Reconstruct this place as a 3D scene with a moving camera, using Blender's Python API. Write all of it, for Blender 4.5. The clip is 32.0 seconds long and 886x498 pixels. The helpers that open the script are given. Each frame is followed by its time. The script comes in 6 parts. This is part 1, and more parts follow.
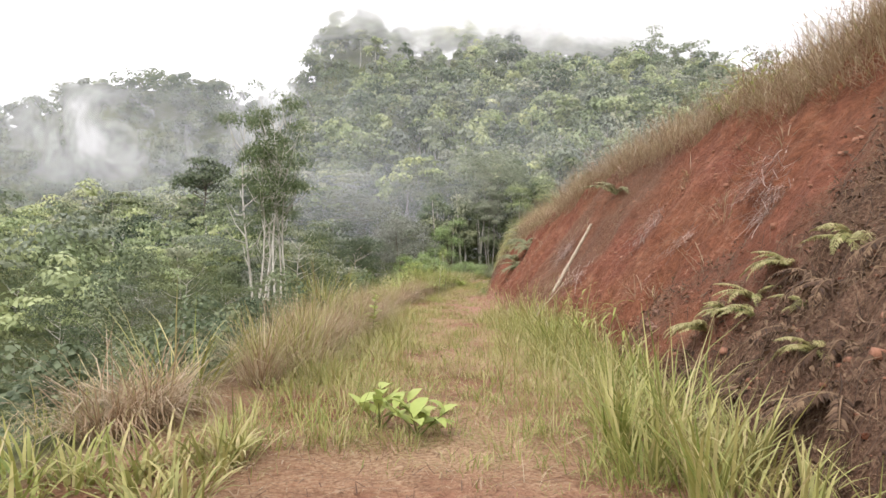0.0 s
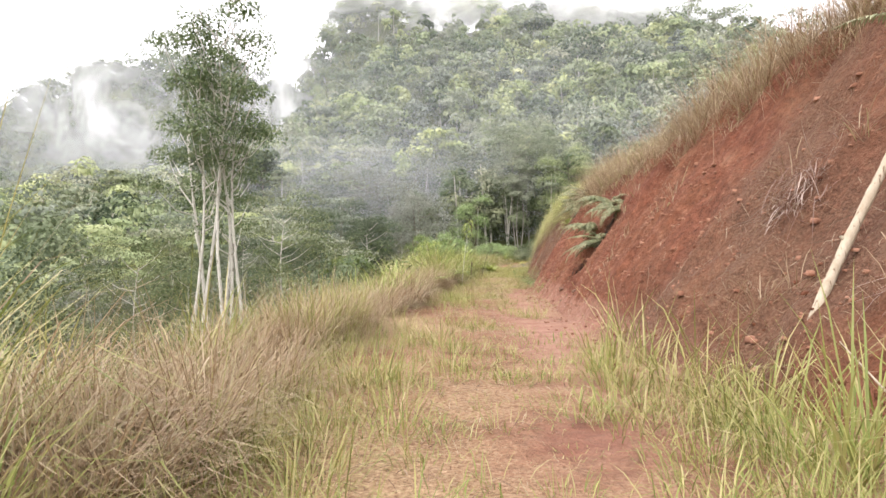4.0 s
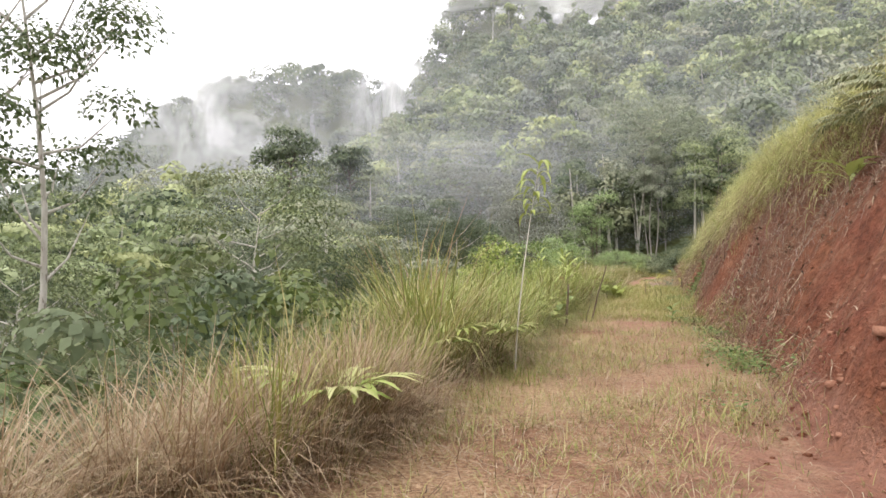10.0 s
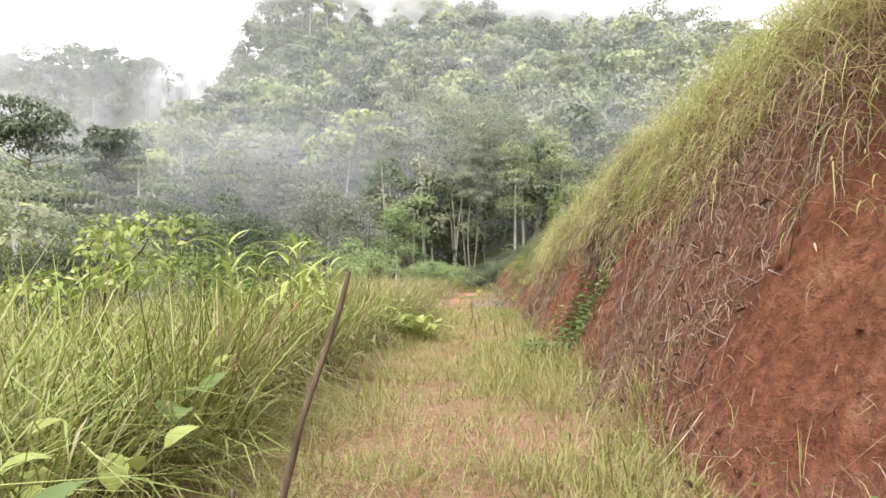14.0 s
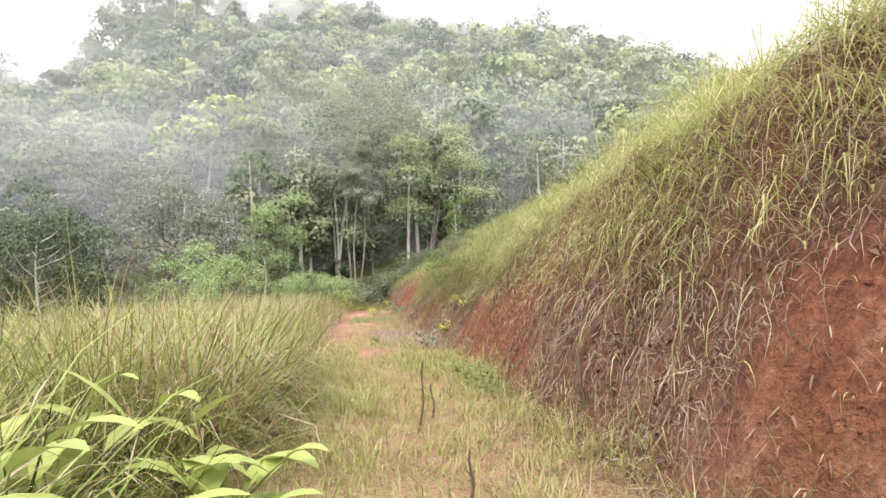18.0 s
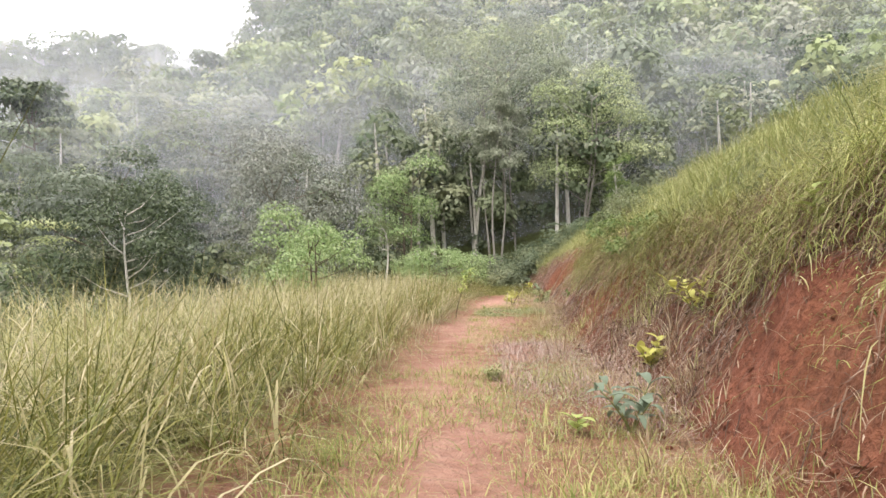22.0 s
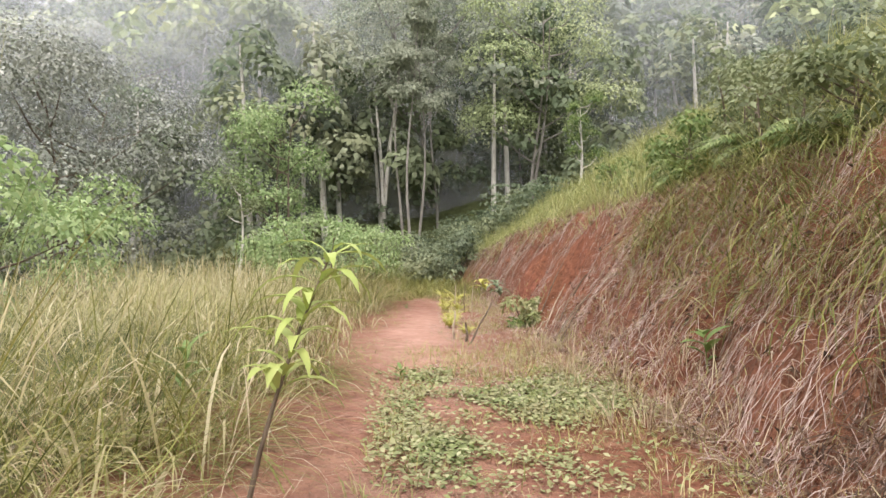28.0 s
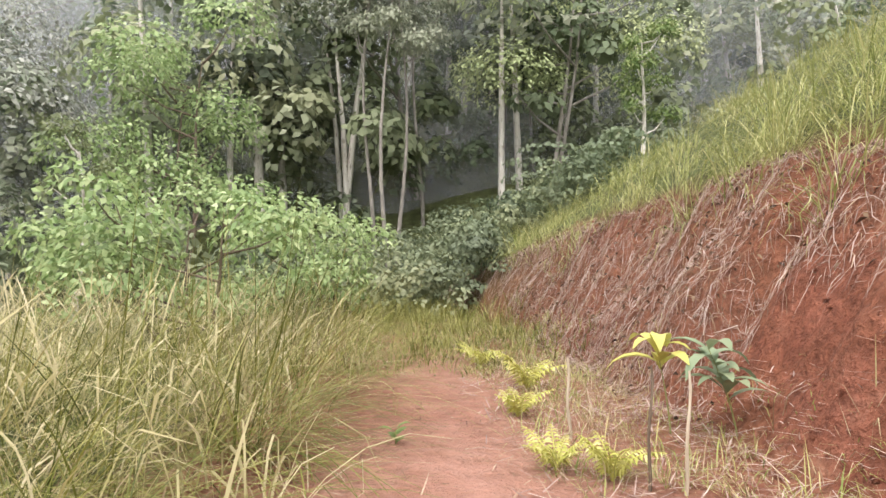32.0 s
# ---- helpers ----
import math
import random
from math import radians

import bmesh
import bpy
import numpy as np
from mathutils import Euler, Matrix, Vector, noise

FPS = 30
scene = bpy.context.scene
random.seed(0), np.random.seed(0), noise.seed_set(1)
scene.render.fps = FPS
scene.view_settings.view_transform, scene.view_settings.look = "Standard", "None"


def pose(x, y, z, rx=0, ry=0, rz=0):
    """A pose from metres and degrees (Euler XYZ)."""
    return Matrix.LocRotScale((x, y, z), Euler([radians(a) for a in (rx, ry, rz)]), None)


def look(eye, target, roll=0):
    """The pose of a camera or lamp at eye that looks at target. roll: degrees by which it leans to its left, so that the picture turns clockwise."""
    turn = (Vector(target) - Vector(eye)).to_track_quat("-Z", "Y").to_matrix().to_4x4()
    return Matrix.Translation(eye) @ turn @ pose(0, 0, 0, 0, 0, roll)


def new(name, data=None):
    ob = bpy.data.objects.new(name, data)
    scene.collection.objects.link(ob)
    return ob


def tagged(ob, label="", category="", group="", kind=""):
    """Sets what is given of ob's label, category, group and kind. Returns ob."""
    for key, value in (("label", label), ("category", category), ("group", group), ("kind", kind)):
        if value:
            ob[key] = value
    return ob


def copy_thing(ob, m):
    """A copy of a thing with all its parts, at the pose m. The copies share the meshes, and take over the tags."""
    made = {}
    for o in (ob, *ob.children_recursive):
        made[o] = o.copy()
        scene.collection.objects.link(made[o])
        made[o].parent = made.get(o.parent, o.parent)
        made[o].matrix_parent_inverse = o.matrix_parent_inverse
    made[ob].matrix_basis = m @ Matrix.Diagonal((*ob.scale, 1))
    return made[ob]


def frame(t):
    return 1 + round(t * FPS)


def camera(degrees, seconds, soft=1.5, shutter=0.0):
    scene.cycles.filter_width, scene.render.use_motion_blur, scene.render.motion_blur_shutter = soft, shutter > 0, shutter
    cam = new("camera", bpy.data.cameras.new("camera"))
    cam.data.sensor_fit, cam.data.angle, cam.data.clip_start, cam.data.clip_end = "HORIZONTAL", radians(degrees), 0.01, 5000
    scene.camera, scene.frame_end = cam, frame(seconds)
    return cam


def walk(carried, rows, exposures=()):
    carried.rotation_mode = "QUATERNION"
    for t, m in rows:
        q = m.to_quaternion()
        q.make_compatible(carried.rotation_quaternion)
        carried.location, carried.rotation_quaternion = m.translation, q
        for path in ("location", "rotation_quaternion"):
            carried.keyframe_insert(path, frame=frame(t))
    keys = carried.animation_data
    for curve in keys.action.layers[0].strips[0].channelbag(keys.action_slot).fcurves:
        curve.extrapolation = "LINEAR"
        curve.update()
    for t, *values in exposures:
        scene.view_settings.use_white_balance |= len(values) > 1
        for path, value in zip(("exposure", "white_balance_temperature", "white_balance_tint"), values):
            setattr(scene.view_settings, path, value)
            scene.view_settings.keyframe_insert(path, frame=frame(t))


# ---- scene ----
cam = camera(68.19, 32.0, 1.5)
PATH = [
    (0, (0.000, -0.003, 1.167), (-0.530, 9.978, 1.502), 0.08),
    (0.5, (-0.058, 1.318, 1.174), (0.061, 11.312, 1.479), -0.08),
    (1, (-0.086, 2.628, 1.182), (0.451, 12.610, 1.450), -0.01),
    (1.5, (-0.127, 3.911, 1.177), (0.842, 13.861, 1.421), 0.06),
    (2, (-0.160, 5.192, 1.131), (1.162, 15.102, 1.317), 0.01),
    (2.5, (-0.234, 6.481, 1.087), (0.568, 16.447, 1.235), -0.15),
    (3, (-0.358, 7.791, 1.093), (0.197, 17.774, 1.248), 0.10),
    (3.5, (-0.493, 9.010, 1.092), (0.123, 18.990, 1.204), 0.00),
    (4, (-0.622, 10.182, 1.100), (-1.501, 20.143, 1.179), -0.26),
    (4.5, (-0.547, 11.331, 1.114), (-2.217, 21.191, 1.168), 0.24),
    (6.5, (-0.420, 16.125, 1.116), (-0.568, 26.123, 1.282), -0.30),
    (7, (-0.390, 17.505, 1.123), (-0.895, 27.491, 1.280), -0.15),
    (7.5, (-0.403, 18.919, 1.131), (-1.405, 28.868, 1.286), 0.04),
    (8, (-0.443, 20.309, 1.126), (-1.646, 30.235, 1.298), 0.11),
    (8.5, (-0.580, 21.685, 1.101), (-2.115, 31.565, 1.287), 0.12),
    (9, (-0.739, 23.036, 1.089), (-2.954, 32.785, 1.302), 0.11),
    (9.5, (-0.815, 24.390, 1.100), (-3.323, 34.067, 1.322), -0.08),
    (10, (-0.796, 25.810, 1.142), (-3.507, 35.433, 1.383), -0.16),
    (10.5, (-0.818, 27.286, 1.135), (-2.045, 37.208, 1.326), -0.48),
    (11, (-0.775, 28.706, 1.116), (-0.354, 38.695, 1.319), -0.26),
    (11.5, (-0.744, 30.052, 1.090), (-0.174, 40.033, 1.288), -0.06),
    (12, (-0.858, 31.349, 1.123), (-0.587, 41.343, 1.375), 0.17),
    (12.5, (-0.987, 32.679, 1.153), (-0.684, 42.670, 1.433), 0.14),
    (13, (-0.969, 34.040, 1.134), (-0.920, 44.035, 1.442), -0.16),
    (13.5, (-0.802, 35.434, 1.107), (-0.820, 45.427, 1.469), 0.33),
    (15.5, (-0.817, 40.661, 1.139), (-0.699, 50.640, 1.767), 0.81),
    (16, (-0.847, 41.826, 1.142), (0.048, 51.763, 1.817), 0.20),
    (16.5, (-0.988, 42.961, 1.198), (0.125, 52.871, 1.945), 0.62),
    (17, (-1.103, 44.038, 1.240), (0.454, 53.890, 1.954), 0.29),
    (17.5, (-1.127, 45.104, 1.228), (0.969, 54.858, 1.906), 0.04),
    (18, (-0.989, 46.126, 1.167), (0.820, 55.940, 1.815), -0.10),
    (18.5, (-0.691, 47.148, 1.110), (0.960, 56.990, 1.742), 0.02),
    (19, (-0.332, 48.137, 1.089), (0.893, 58.046, 1.654), 0.25),
    (19.5, (-0.021, 49.139, 1.061), (0.950, 59.081, 1.528), -0.11),
    (20, (0.156, 50.183, 1.071), (1.596, 60.070, 1.490), -0.43),
    (20.4, (0.173, 51.057, 1.096), (-1.092, 60.967, 1.524), -0.17),
    (20.5, (0.166, 51.278, 1.105), (-1.309, 61.161, 1.486), 0.31),
    (21, (0.078, 52.389, 1.150), (-1.062, 62.317, 1.522), 0.09),
    (21.5, (0.011, 53.481, 1.168), (-0.308, 63.470, 1.516), -0.20),
    (22, (-0.001, 54.533, 1.155), (-0.416, 64.518, 1.496), -0.04),
    (22.5, (-0.039, 55.559, 1.130), (-0.463, 65.545, 1.443), 0.23),
    (22.9, (-0.143, 56.403, 1.113), (-0.279, 66.398, 1.381), -0.25),
    (23, (-0.169, 56.614, 1.109), (-0.444, 66.590, 0.480), 0.21),
    (23.5, (-0.246, 57.678, 1.119), (-0.516, 67.655, 0.489), 0.37),
    (24, (-0.310, 58.740, 1.132), (-0.778, 68.710, 0.518), -0.00),
    (24.5, (-0.286, 59.783, 1.133), (-0.388, 69.766, 0.560), -0.02),
    (25, (-0.223, 60.831, 1.131), (0.367, 70.804, 0.691), -0.10),
    (25.5, (-0.167, 61.890, 1.119), (0.589, 71.856, 0.799), -0.55),
    (27.5, (-0.035, 66.656, 1.203), (0.807, 76.621, 1.215), 0.13),
    (28, (0.196, 67.905, 1.192), (1.165, 77.857, 1.291), 0.10),
    (28.5, (0.482, 69.157, 1.151), (1.833, 79.064, 1.307), -0.13),
    (29, (0.609, 70.433, 1.137), (2.110, 80.316, 1.390), -0.08),
    (29.5, (0.468, 71.783, 1.124), (0.649, 81.776, 1.455), -0.12),
    (30, (0.292, 73.135, 1.090), (0.039, 83.126, 1.431), -0.06),
    (30.5, (0.286, 74.446, 1.073), (0.151, 84.439, 1.437), 0.20),
    (31, (0.326, 75.769, 1.075), (1.235, 85.721, 1.428), 0.16),
    (31.5, (0.347, 77.118, 1.084), (1.789, 87.008, 1.423), -0.19),
    (32, (0.492, 78.425, 1.098), (1.926, 88.317, 1.385), 0.09),
]
walk(cam, [(t, look(eye, target, roll)) for t, eye, target, roll in PATH], [(0.0, 0.56, 6500, 16), (2.0, 0.74, 6500, 16), (7.0, 0.93, 6500, 16), (9.0, 0.69, 6500, 16), (10.0, 0.59, 6500, 16), (11.0, 0.88, 6500, 16), (13.0, 0.94, 6500, 16), (16.0, 0.94, 6500, 16), (18.0, 1.06, 6500, 16), (20.0, 1.12, 6500, 16), (21.0, 0.94, 6500, 16), (23.0, 0.89, 6500, 16), (24.0, 0.72, 6500, 16), (25.5, 0.77, 6500, 16), (28.0, 0.93, 6500, 16), (30.0, 0.96, 6500, 16), (32.0, 1.16, 6500, 16)])

# ---------------------------------------------------------------- world and light
world = bpy.data.worlds.new("overcast_sky")
scene.world = world
world.use_nodes = True
wn, wl = world.node_tree.nodes, world.node_tree.links
wn.clear()
sky = wn.new("ShaderNodeTexSky")
sky.sky_type = "NISHITA"
sky.sun_disc = False
sky.sun_elevation, sky.sun_rotation = radians(58), radians(-35)
sky.dust_density, sky.air_density = 4.0, 1.0
pale = wn.new("ShaderNodeHueSaturation")
pale.inputs["Saturation"].default_value = 0.12
cover = wn.new("ShaderNodeMix")
cover.data_type = "RGBA"
cover.inputs["Factor"].default_value = 0.75
cover.inputs["B"].default_value = (12.0, 12.1, 12.2, 1)
back = wn.new("ShaderNodeBackground")
back.inputs["Strength"].default_value = 0.12
wout = wn.new("ShaderNodeOutputWorld")
wl.new(sky.outputs["Color"], pale.inputs["Color"])
wl.new(pale.outputs["Color"], cover.inputs["A"])
wl.new(cover.outputs["Result"], back.inputs["Color"])
wl.new(back.outputs["Background"], wout.inputs["Surface"])

sun_data = bpy.data.lights.new("sun", "SUN")
sun_data.energy, sun_data.angle, sun_data.color = 1.5, radians(18), (1.0, 0.96, 0.9)
sun = new("sun", sun_data)
sun.matrix_world = look((-20, -35, 60), (0, 0, 0))

# ---------------------------------------------------------------- materials


def nodes_of(name):
    m = bpy.data.materials.new(name)
    m.use_nodes = True
    nt = m.node_tree
    nt.nodes.clear()
    out = nt.nodes.new("ShaderNodeOutputMaterial")
    return m, nt, out


def ramp_node(nt, stops):
    r = nt.nodes.new("ShaderNodeValToRGB")
    els = r.color_ramp.elements
    while len(els) < len(stops):
        els.new(0.5)
    for e, (p, c) in zip(els, stops):
        e.position, e.color = p, (*c, 1)
    return r


def noise_node(nt, scale, detail=4.0, rough=0.6, coord=None):
    n = nt.nodes.new("ShaderNodeTexNoise")
    n.inputs["Scale"].default_value = scale
    n.inputs["Detail"].default_value = detail
    n.inputs["Roughness"].default_value = rough
    if coord is not None:
        nt.links.new(coord, n.inputs["Vector"])
    return n


def mix_node(nt, a, b, fac, blend="MIX"):
    m = nt.nodes.new("ShaderNodeMix")
    m.data_type, m.blend_type = "RGBA", blend
    for key, v in (("A", a), ("B", b), ("Factor", fac)):
        if isinstance(v, (int, float)):
            m.inputs[key].default_value = v
        elif isinstance(v, tuple):
            m.inputs[key].default_value = (*v, 1)
        else:
            nt.links.new(v, m.inputs[key])
    return m.outputs["Result"]


def math_node(nt, op, a, b=0.0):
    m = nt.nodes.new("ShaderNodeMath")
    m.operation = op
    for k, v in enumerate((a, b)):
        if isinstance(v, (int, float)):
            m.inputs[k].default_value = v
        else:
            nt.links.new(v, m.inputs[k])
    return m.outputs[0]


def leaf_material(name, stops, patch=0.35, patch_colour=(0.2, 0.18, 0.08), scale=0.6, glow=0.24, rough=0.55, sheen=0.3, toned=False):
    """Foliage: each leaf takes its colour from its island, patches of it turn to another tone; in a wood each tree has a tone of its own."""
    m, nt, out = nodes_of(name)
    geo = nt.nodes.new("ShaderNodeNewGeometry")
    r = ramp_node(nt, stops)
    nt.links.new(geo.outputs["Random Per Island"], r.inputs["Fac"])
    n = noise_node(nt, scale, 3.0, 0.6, geo.outputs["Position"])
    f = ramp_node(nt, [(0.42, (0, 0, 0)), (0.66, (1, 1, 1))])
    nt.links.new(n.outputs["Fac"], f.inputs["Fac"])
    col = mix_node(nt, r.outputs["Color"], patch_colour, math_node(nt, "MULTIPLY", f.outputs["Color"], patch))
    n2 = noise_node(nt, 22.0, 2.0, 0.5, geo.outputs["Position"])
    col = mix_node(nt, col, mix_node(nt, col, (0.5, 0.5, 0.5), 1.0, "MULTIPLY"), math_node(nt, "MULTIPLY", n2.outputs["Fac"], 0.45))
    if toned:
        kind = nt.nodes.new("ShaderNodeAttribute")
        kind.attribute_name = "tone"
        tr_ = ramp_node(nt, [(0.0, (0.5, 0.55, 0.56)), (0.35, (1.0, 1.05, 1.0)), (0.7, (1.35, 1.3, 1.18)), (1.0, (1.65, 1.55, 1.4))])
        nt.links.new(kind.outputs["Fac"], tr_.inputs["Fac"])
        col = mix_node(nt, col, tr_.outputs["Color"], 1.0, "MULTIPLY")
    bs = nt.nodes.new("ShaderNodeBsdfPrincipled")
    bs.inputs["Roughness"].default_value = rough
    bs.inputs["Specular IOR Level"].default_value = sheen
    nt.links.new(col, bs.inputs["Base Color"])
    tr = nt.nodes.new("ShaderNodeBsdfTranslucent")
    nt.links.new(col, tr.inputs["Color"])
    mx = nt.nodes.new("ShaderNodeMixShader")
    mx.inputs["Fac"].default_value = glow
    nt.links.new(bs.outputs[0], mx.inputs[1])
    nt.links.new(tr.outputs[0], mx.inputs[2])
    nt.links.new(mx.outputs[0], out.inputs["Surface"])
    return m


def rough_material(name, dark, light, scale=6.0, rough=0.85, bump=0.4, streak=None, spots=None, fine=60.0):
    """Earth, bark, dead wood: two scales of mottling and a bumped surface."""
    m, nt, out = nodes_of(name)
    tc = nt.nodes.new("ShaderNodeTexCoord")
    co = tc.outputs["Object"]
    if streak:
        mp = nt.nodes.new("ShaderNodeMapping")
        mp.inputs["Scale"].default_value = streak
        nt.links.new(co, mp.inputs["Vector"])
        co = mp.outputs["Vector"]
    n1 = noise_node(nt, scale, 6.0, 0.65, co)
    n2 = noise_node(nt, fine, 3.0, 0.6, co)
    r = ramp_node(nt, [(0.3, dark), (0.7, light)])
    nt.links.new(n1.outputs["Fac"], r.inputs["Fac"])
    col = mix_node(nt, r.outputs["Color"], mix_node(nt, r.outputs["Color"], (0.55, 0.55, 0.55), 1.0, "MULTIPLY"), math_node(nt, "MULTIPLY", n2.outputs["Fac"], 0.6))
    if spots:
        n3 = noise_node(nt, scale * 2.3, 2.0, 0.5, co)
        f = ramp_node(nt, [(0.58, (0, 0, 0)), (0.66, (1, 1, 1))])
        nt.links.new(n3.outputs["Fac"], f.inputs["Fac"])
        col = mix_node(nt, col, spots, f.outputs["Color"])
    bs = nt.nodes.new("ShaderNodeBsdfPrincipled")
    bs.inputs["Roughness"].default_value = rough
    bs.inputs["Specular IOR Level"].default_value = 0.25
    nt.links.new(col, bs.inputs["Base Color"])
    b = nt.nodes.new("ShaderNodeBump")
    b.inputs["Strength"].default_value = bump
    b.inputs["Distance"].default_value = 0.03
    nt.links.new(math_node(nt, "ADD", n1.outputs["Fac"], math_node(nt, "MULTIPLY", n2.outputs["Fac"], 0.4)), b.inputs["Height"])
    nt.links.new(b.outputs["Normal"], bs.inputs["Normal"])
    nt.links.new(bs.outputs[0], out.inputs["Surface"])
    return m


def ground_material():
    """Red laterite soil with pale crusts, straw litter and dark humus under the growth."""
    m, nt, out = nodes_of("red_earth")
    geo = nt.nodes.new("ShaderNodeNewGeometry")
    pos = geo.outputs["Position"]
    big = noise_node(nt, 0.55, 5.0, 0.6, pos)
    mid = noise_node(nt, 3.2, 6.0, 0.68, pos)
    fine = noise_node(nt, 34.0, 4.0, 0.65, pos)
    lumps = noise_node(nt, 11.0, 5.0, 0.7, pos)
    mp = nt.nodes.new("ShaderNodeMapping")
    mp.inputs["Scale"].default_value = (2.4, 4.0, 1.6)
    nt.links.new(pos, mp.inputs["Vector"])
    rill = noise_node(nt, 1.3, 5.0, 0.7, mp.outputs["Vector"])
    r1 = ramp_node(nt, [(0.3, (0.095, 0.037, 0.021)), (0.44, (0.19, 0.074, 0.041)), (0.58, (0.27, 0.11, 0.064)), (0.74, (0.4, 0.2, 0.135))])
    nt.links.new(mid.outputs["Fac"], r1.inputs["Fac"])
    r2 = ramp_node(nt, [(0.35, (0.27, 0.112, 0.048)), (0.65, (0.26, 0.083, 0.052))])
    nt.links.new(big.outputs["Fac"], r2.inputs["Fac"])
    col = mix_node(nt, r1.outputs["Color"], r2.outputs["Color"], 0.45)
    fr = ramp_node(nt, [(0.45, (0, 0, 0)), (0.7, (1, 1, 1))])
    nt.links.new(rill.outputs["Fac"], fr.inputs["Fac"])
    col = mix_node(nt, col, (0.11, 0.042, 0.025), math_node(nt, "MULTIPLY", fr.outputs["Color"], 0.35))
    col = mix_node(nt, col, mix_node(nt, col, (0.45, 0.42, 0.4), 1.0, "MULTIPLY"), math_node(nt, "MULTIPLY", fine.outputs["Fac"], 0.55))
    lr = ramp_node(nt, [(0.36, (0.62, 0.6, 0.58)), (0.5, (1.05, 1.05, 1.05)), (0.68, (1.6, 1.65, 1.7))])
    nt.links.new(lumps.outputs["Fac"], lr.inputs["Fac"])
    col = mix_node(nt, col, lr.outputs["Color"], 0.65, "MULTIPLY")
    # worn, dusty tread of the track
    at = nt.nodes.new("ShaderNodeAttribute")
    at.attribute_name = "tread"
    dust = ramp_node(nt, [(0.3, (0.46, 0.25, 0.175)), (0.7, (0.66, 0.42, 0.33))])
    nt.links.new(mid.outputs["Fac"], dust.inputs["Fac"])
    col = mix_node(nt, col, dust.outputs["Color"], math_node(nt, "MULTIPLY", at.outputs["Fac"], 0.75))
    # straw litter
    al = nt.nodes.new("ShaderNodeAttribute")
    al.attribute_name = "litter"
    straw = ramp_node(nt, [(0.3, (0.2, 0.12, 0.07)), (0.5, (0.44, 0.29, 0.17)), (0.72, (0.66, 0.5, 0.32))])
    nt.links.new(fine.outputs["Fac"], straw.inputs["Fac"])
    lf = ramp_node(nt, [(0.4, (0, 0, 0)), (0.6, (1, 1, 1))])
    nt.links.new(math_node(nt, "ADD", math_node(nt, "MULTIPLY", mid.outputs["Fac"], 0.6), math_node(nt, "MULTIPLY", al.outputs["Fac"], 0.45)), lf.inputs["Fac"])
    col = mix_node(nt, col, straw.outputs["Color"], math_node(nt, "MULTIPLY", lf.outputs["Color"], al.outputs["Fac"]))
    am = nt.nodes.new("ShaderNodeAttribute")
    am.attribute_name = "duff"
    duff = ramp_node(nt, [(0.3, (0.06, 0.036, 0.024)), (0.5, (0.15, 0.09, 0.058)), (0.72, (0.3, 0.2, 0.13))])
    nt.links.new(fine.outputs["Fac"], duff.inputs["Fac"])
    col = mix_node(nt, col, duff.outputs["Color"], am.outputs["Fac"])
    ah = nt.nodes.new("ShaderNodeAttribute")
    ah.attribute_name = "humus"
    hum = ramp_node(nt, [(0.3, (0.05, 0.055, 0.022)), (0.7, (0.12, 0.14, 0.05))])
    nt.links.new(mid.outputs["Fac"], hum.inputs["Fac"])
    col = mix_node(nt, col, hum.outputs["Color"], ah.outputs["Fac"])
    bs = nt.nodes.new("ShaderNodeBsdfPrincipled")
    bs.inputs["Roughness"].default_value = 0.92
    bs.inputs["Specular IOR Level"].default_value = 0.2
    nt.links.new(col, bs.inputs["Base Color"])
    b = nt.nodes.new("ShaderNodeBump")
    b.inputs["Strength"].default_value = 1.0
    b.inputs["Distance"].default_value = 0.11
    nt.links.new(math_node(nt, "ADD", math_node(nt, "ADD", mid.outputs["Fac"], math_node(nt, "MULTIPLY", rill.outputs["Fac"], 0.6)), math_node(nt, "ADD", math_node(nt, "MULTIPLY", fine.outputs["Fac"], 0.3), math_node(nt, "MULTIPLY", lumps.outputs["Fac"], 0.8))), b.inputs["Height"])
    nt.links.new(b.outputs["Normal"], bs.inputs["Normal"])
    nt.links.new(bs.outputs[0], out.inputs["Surface"])
    return m


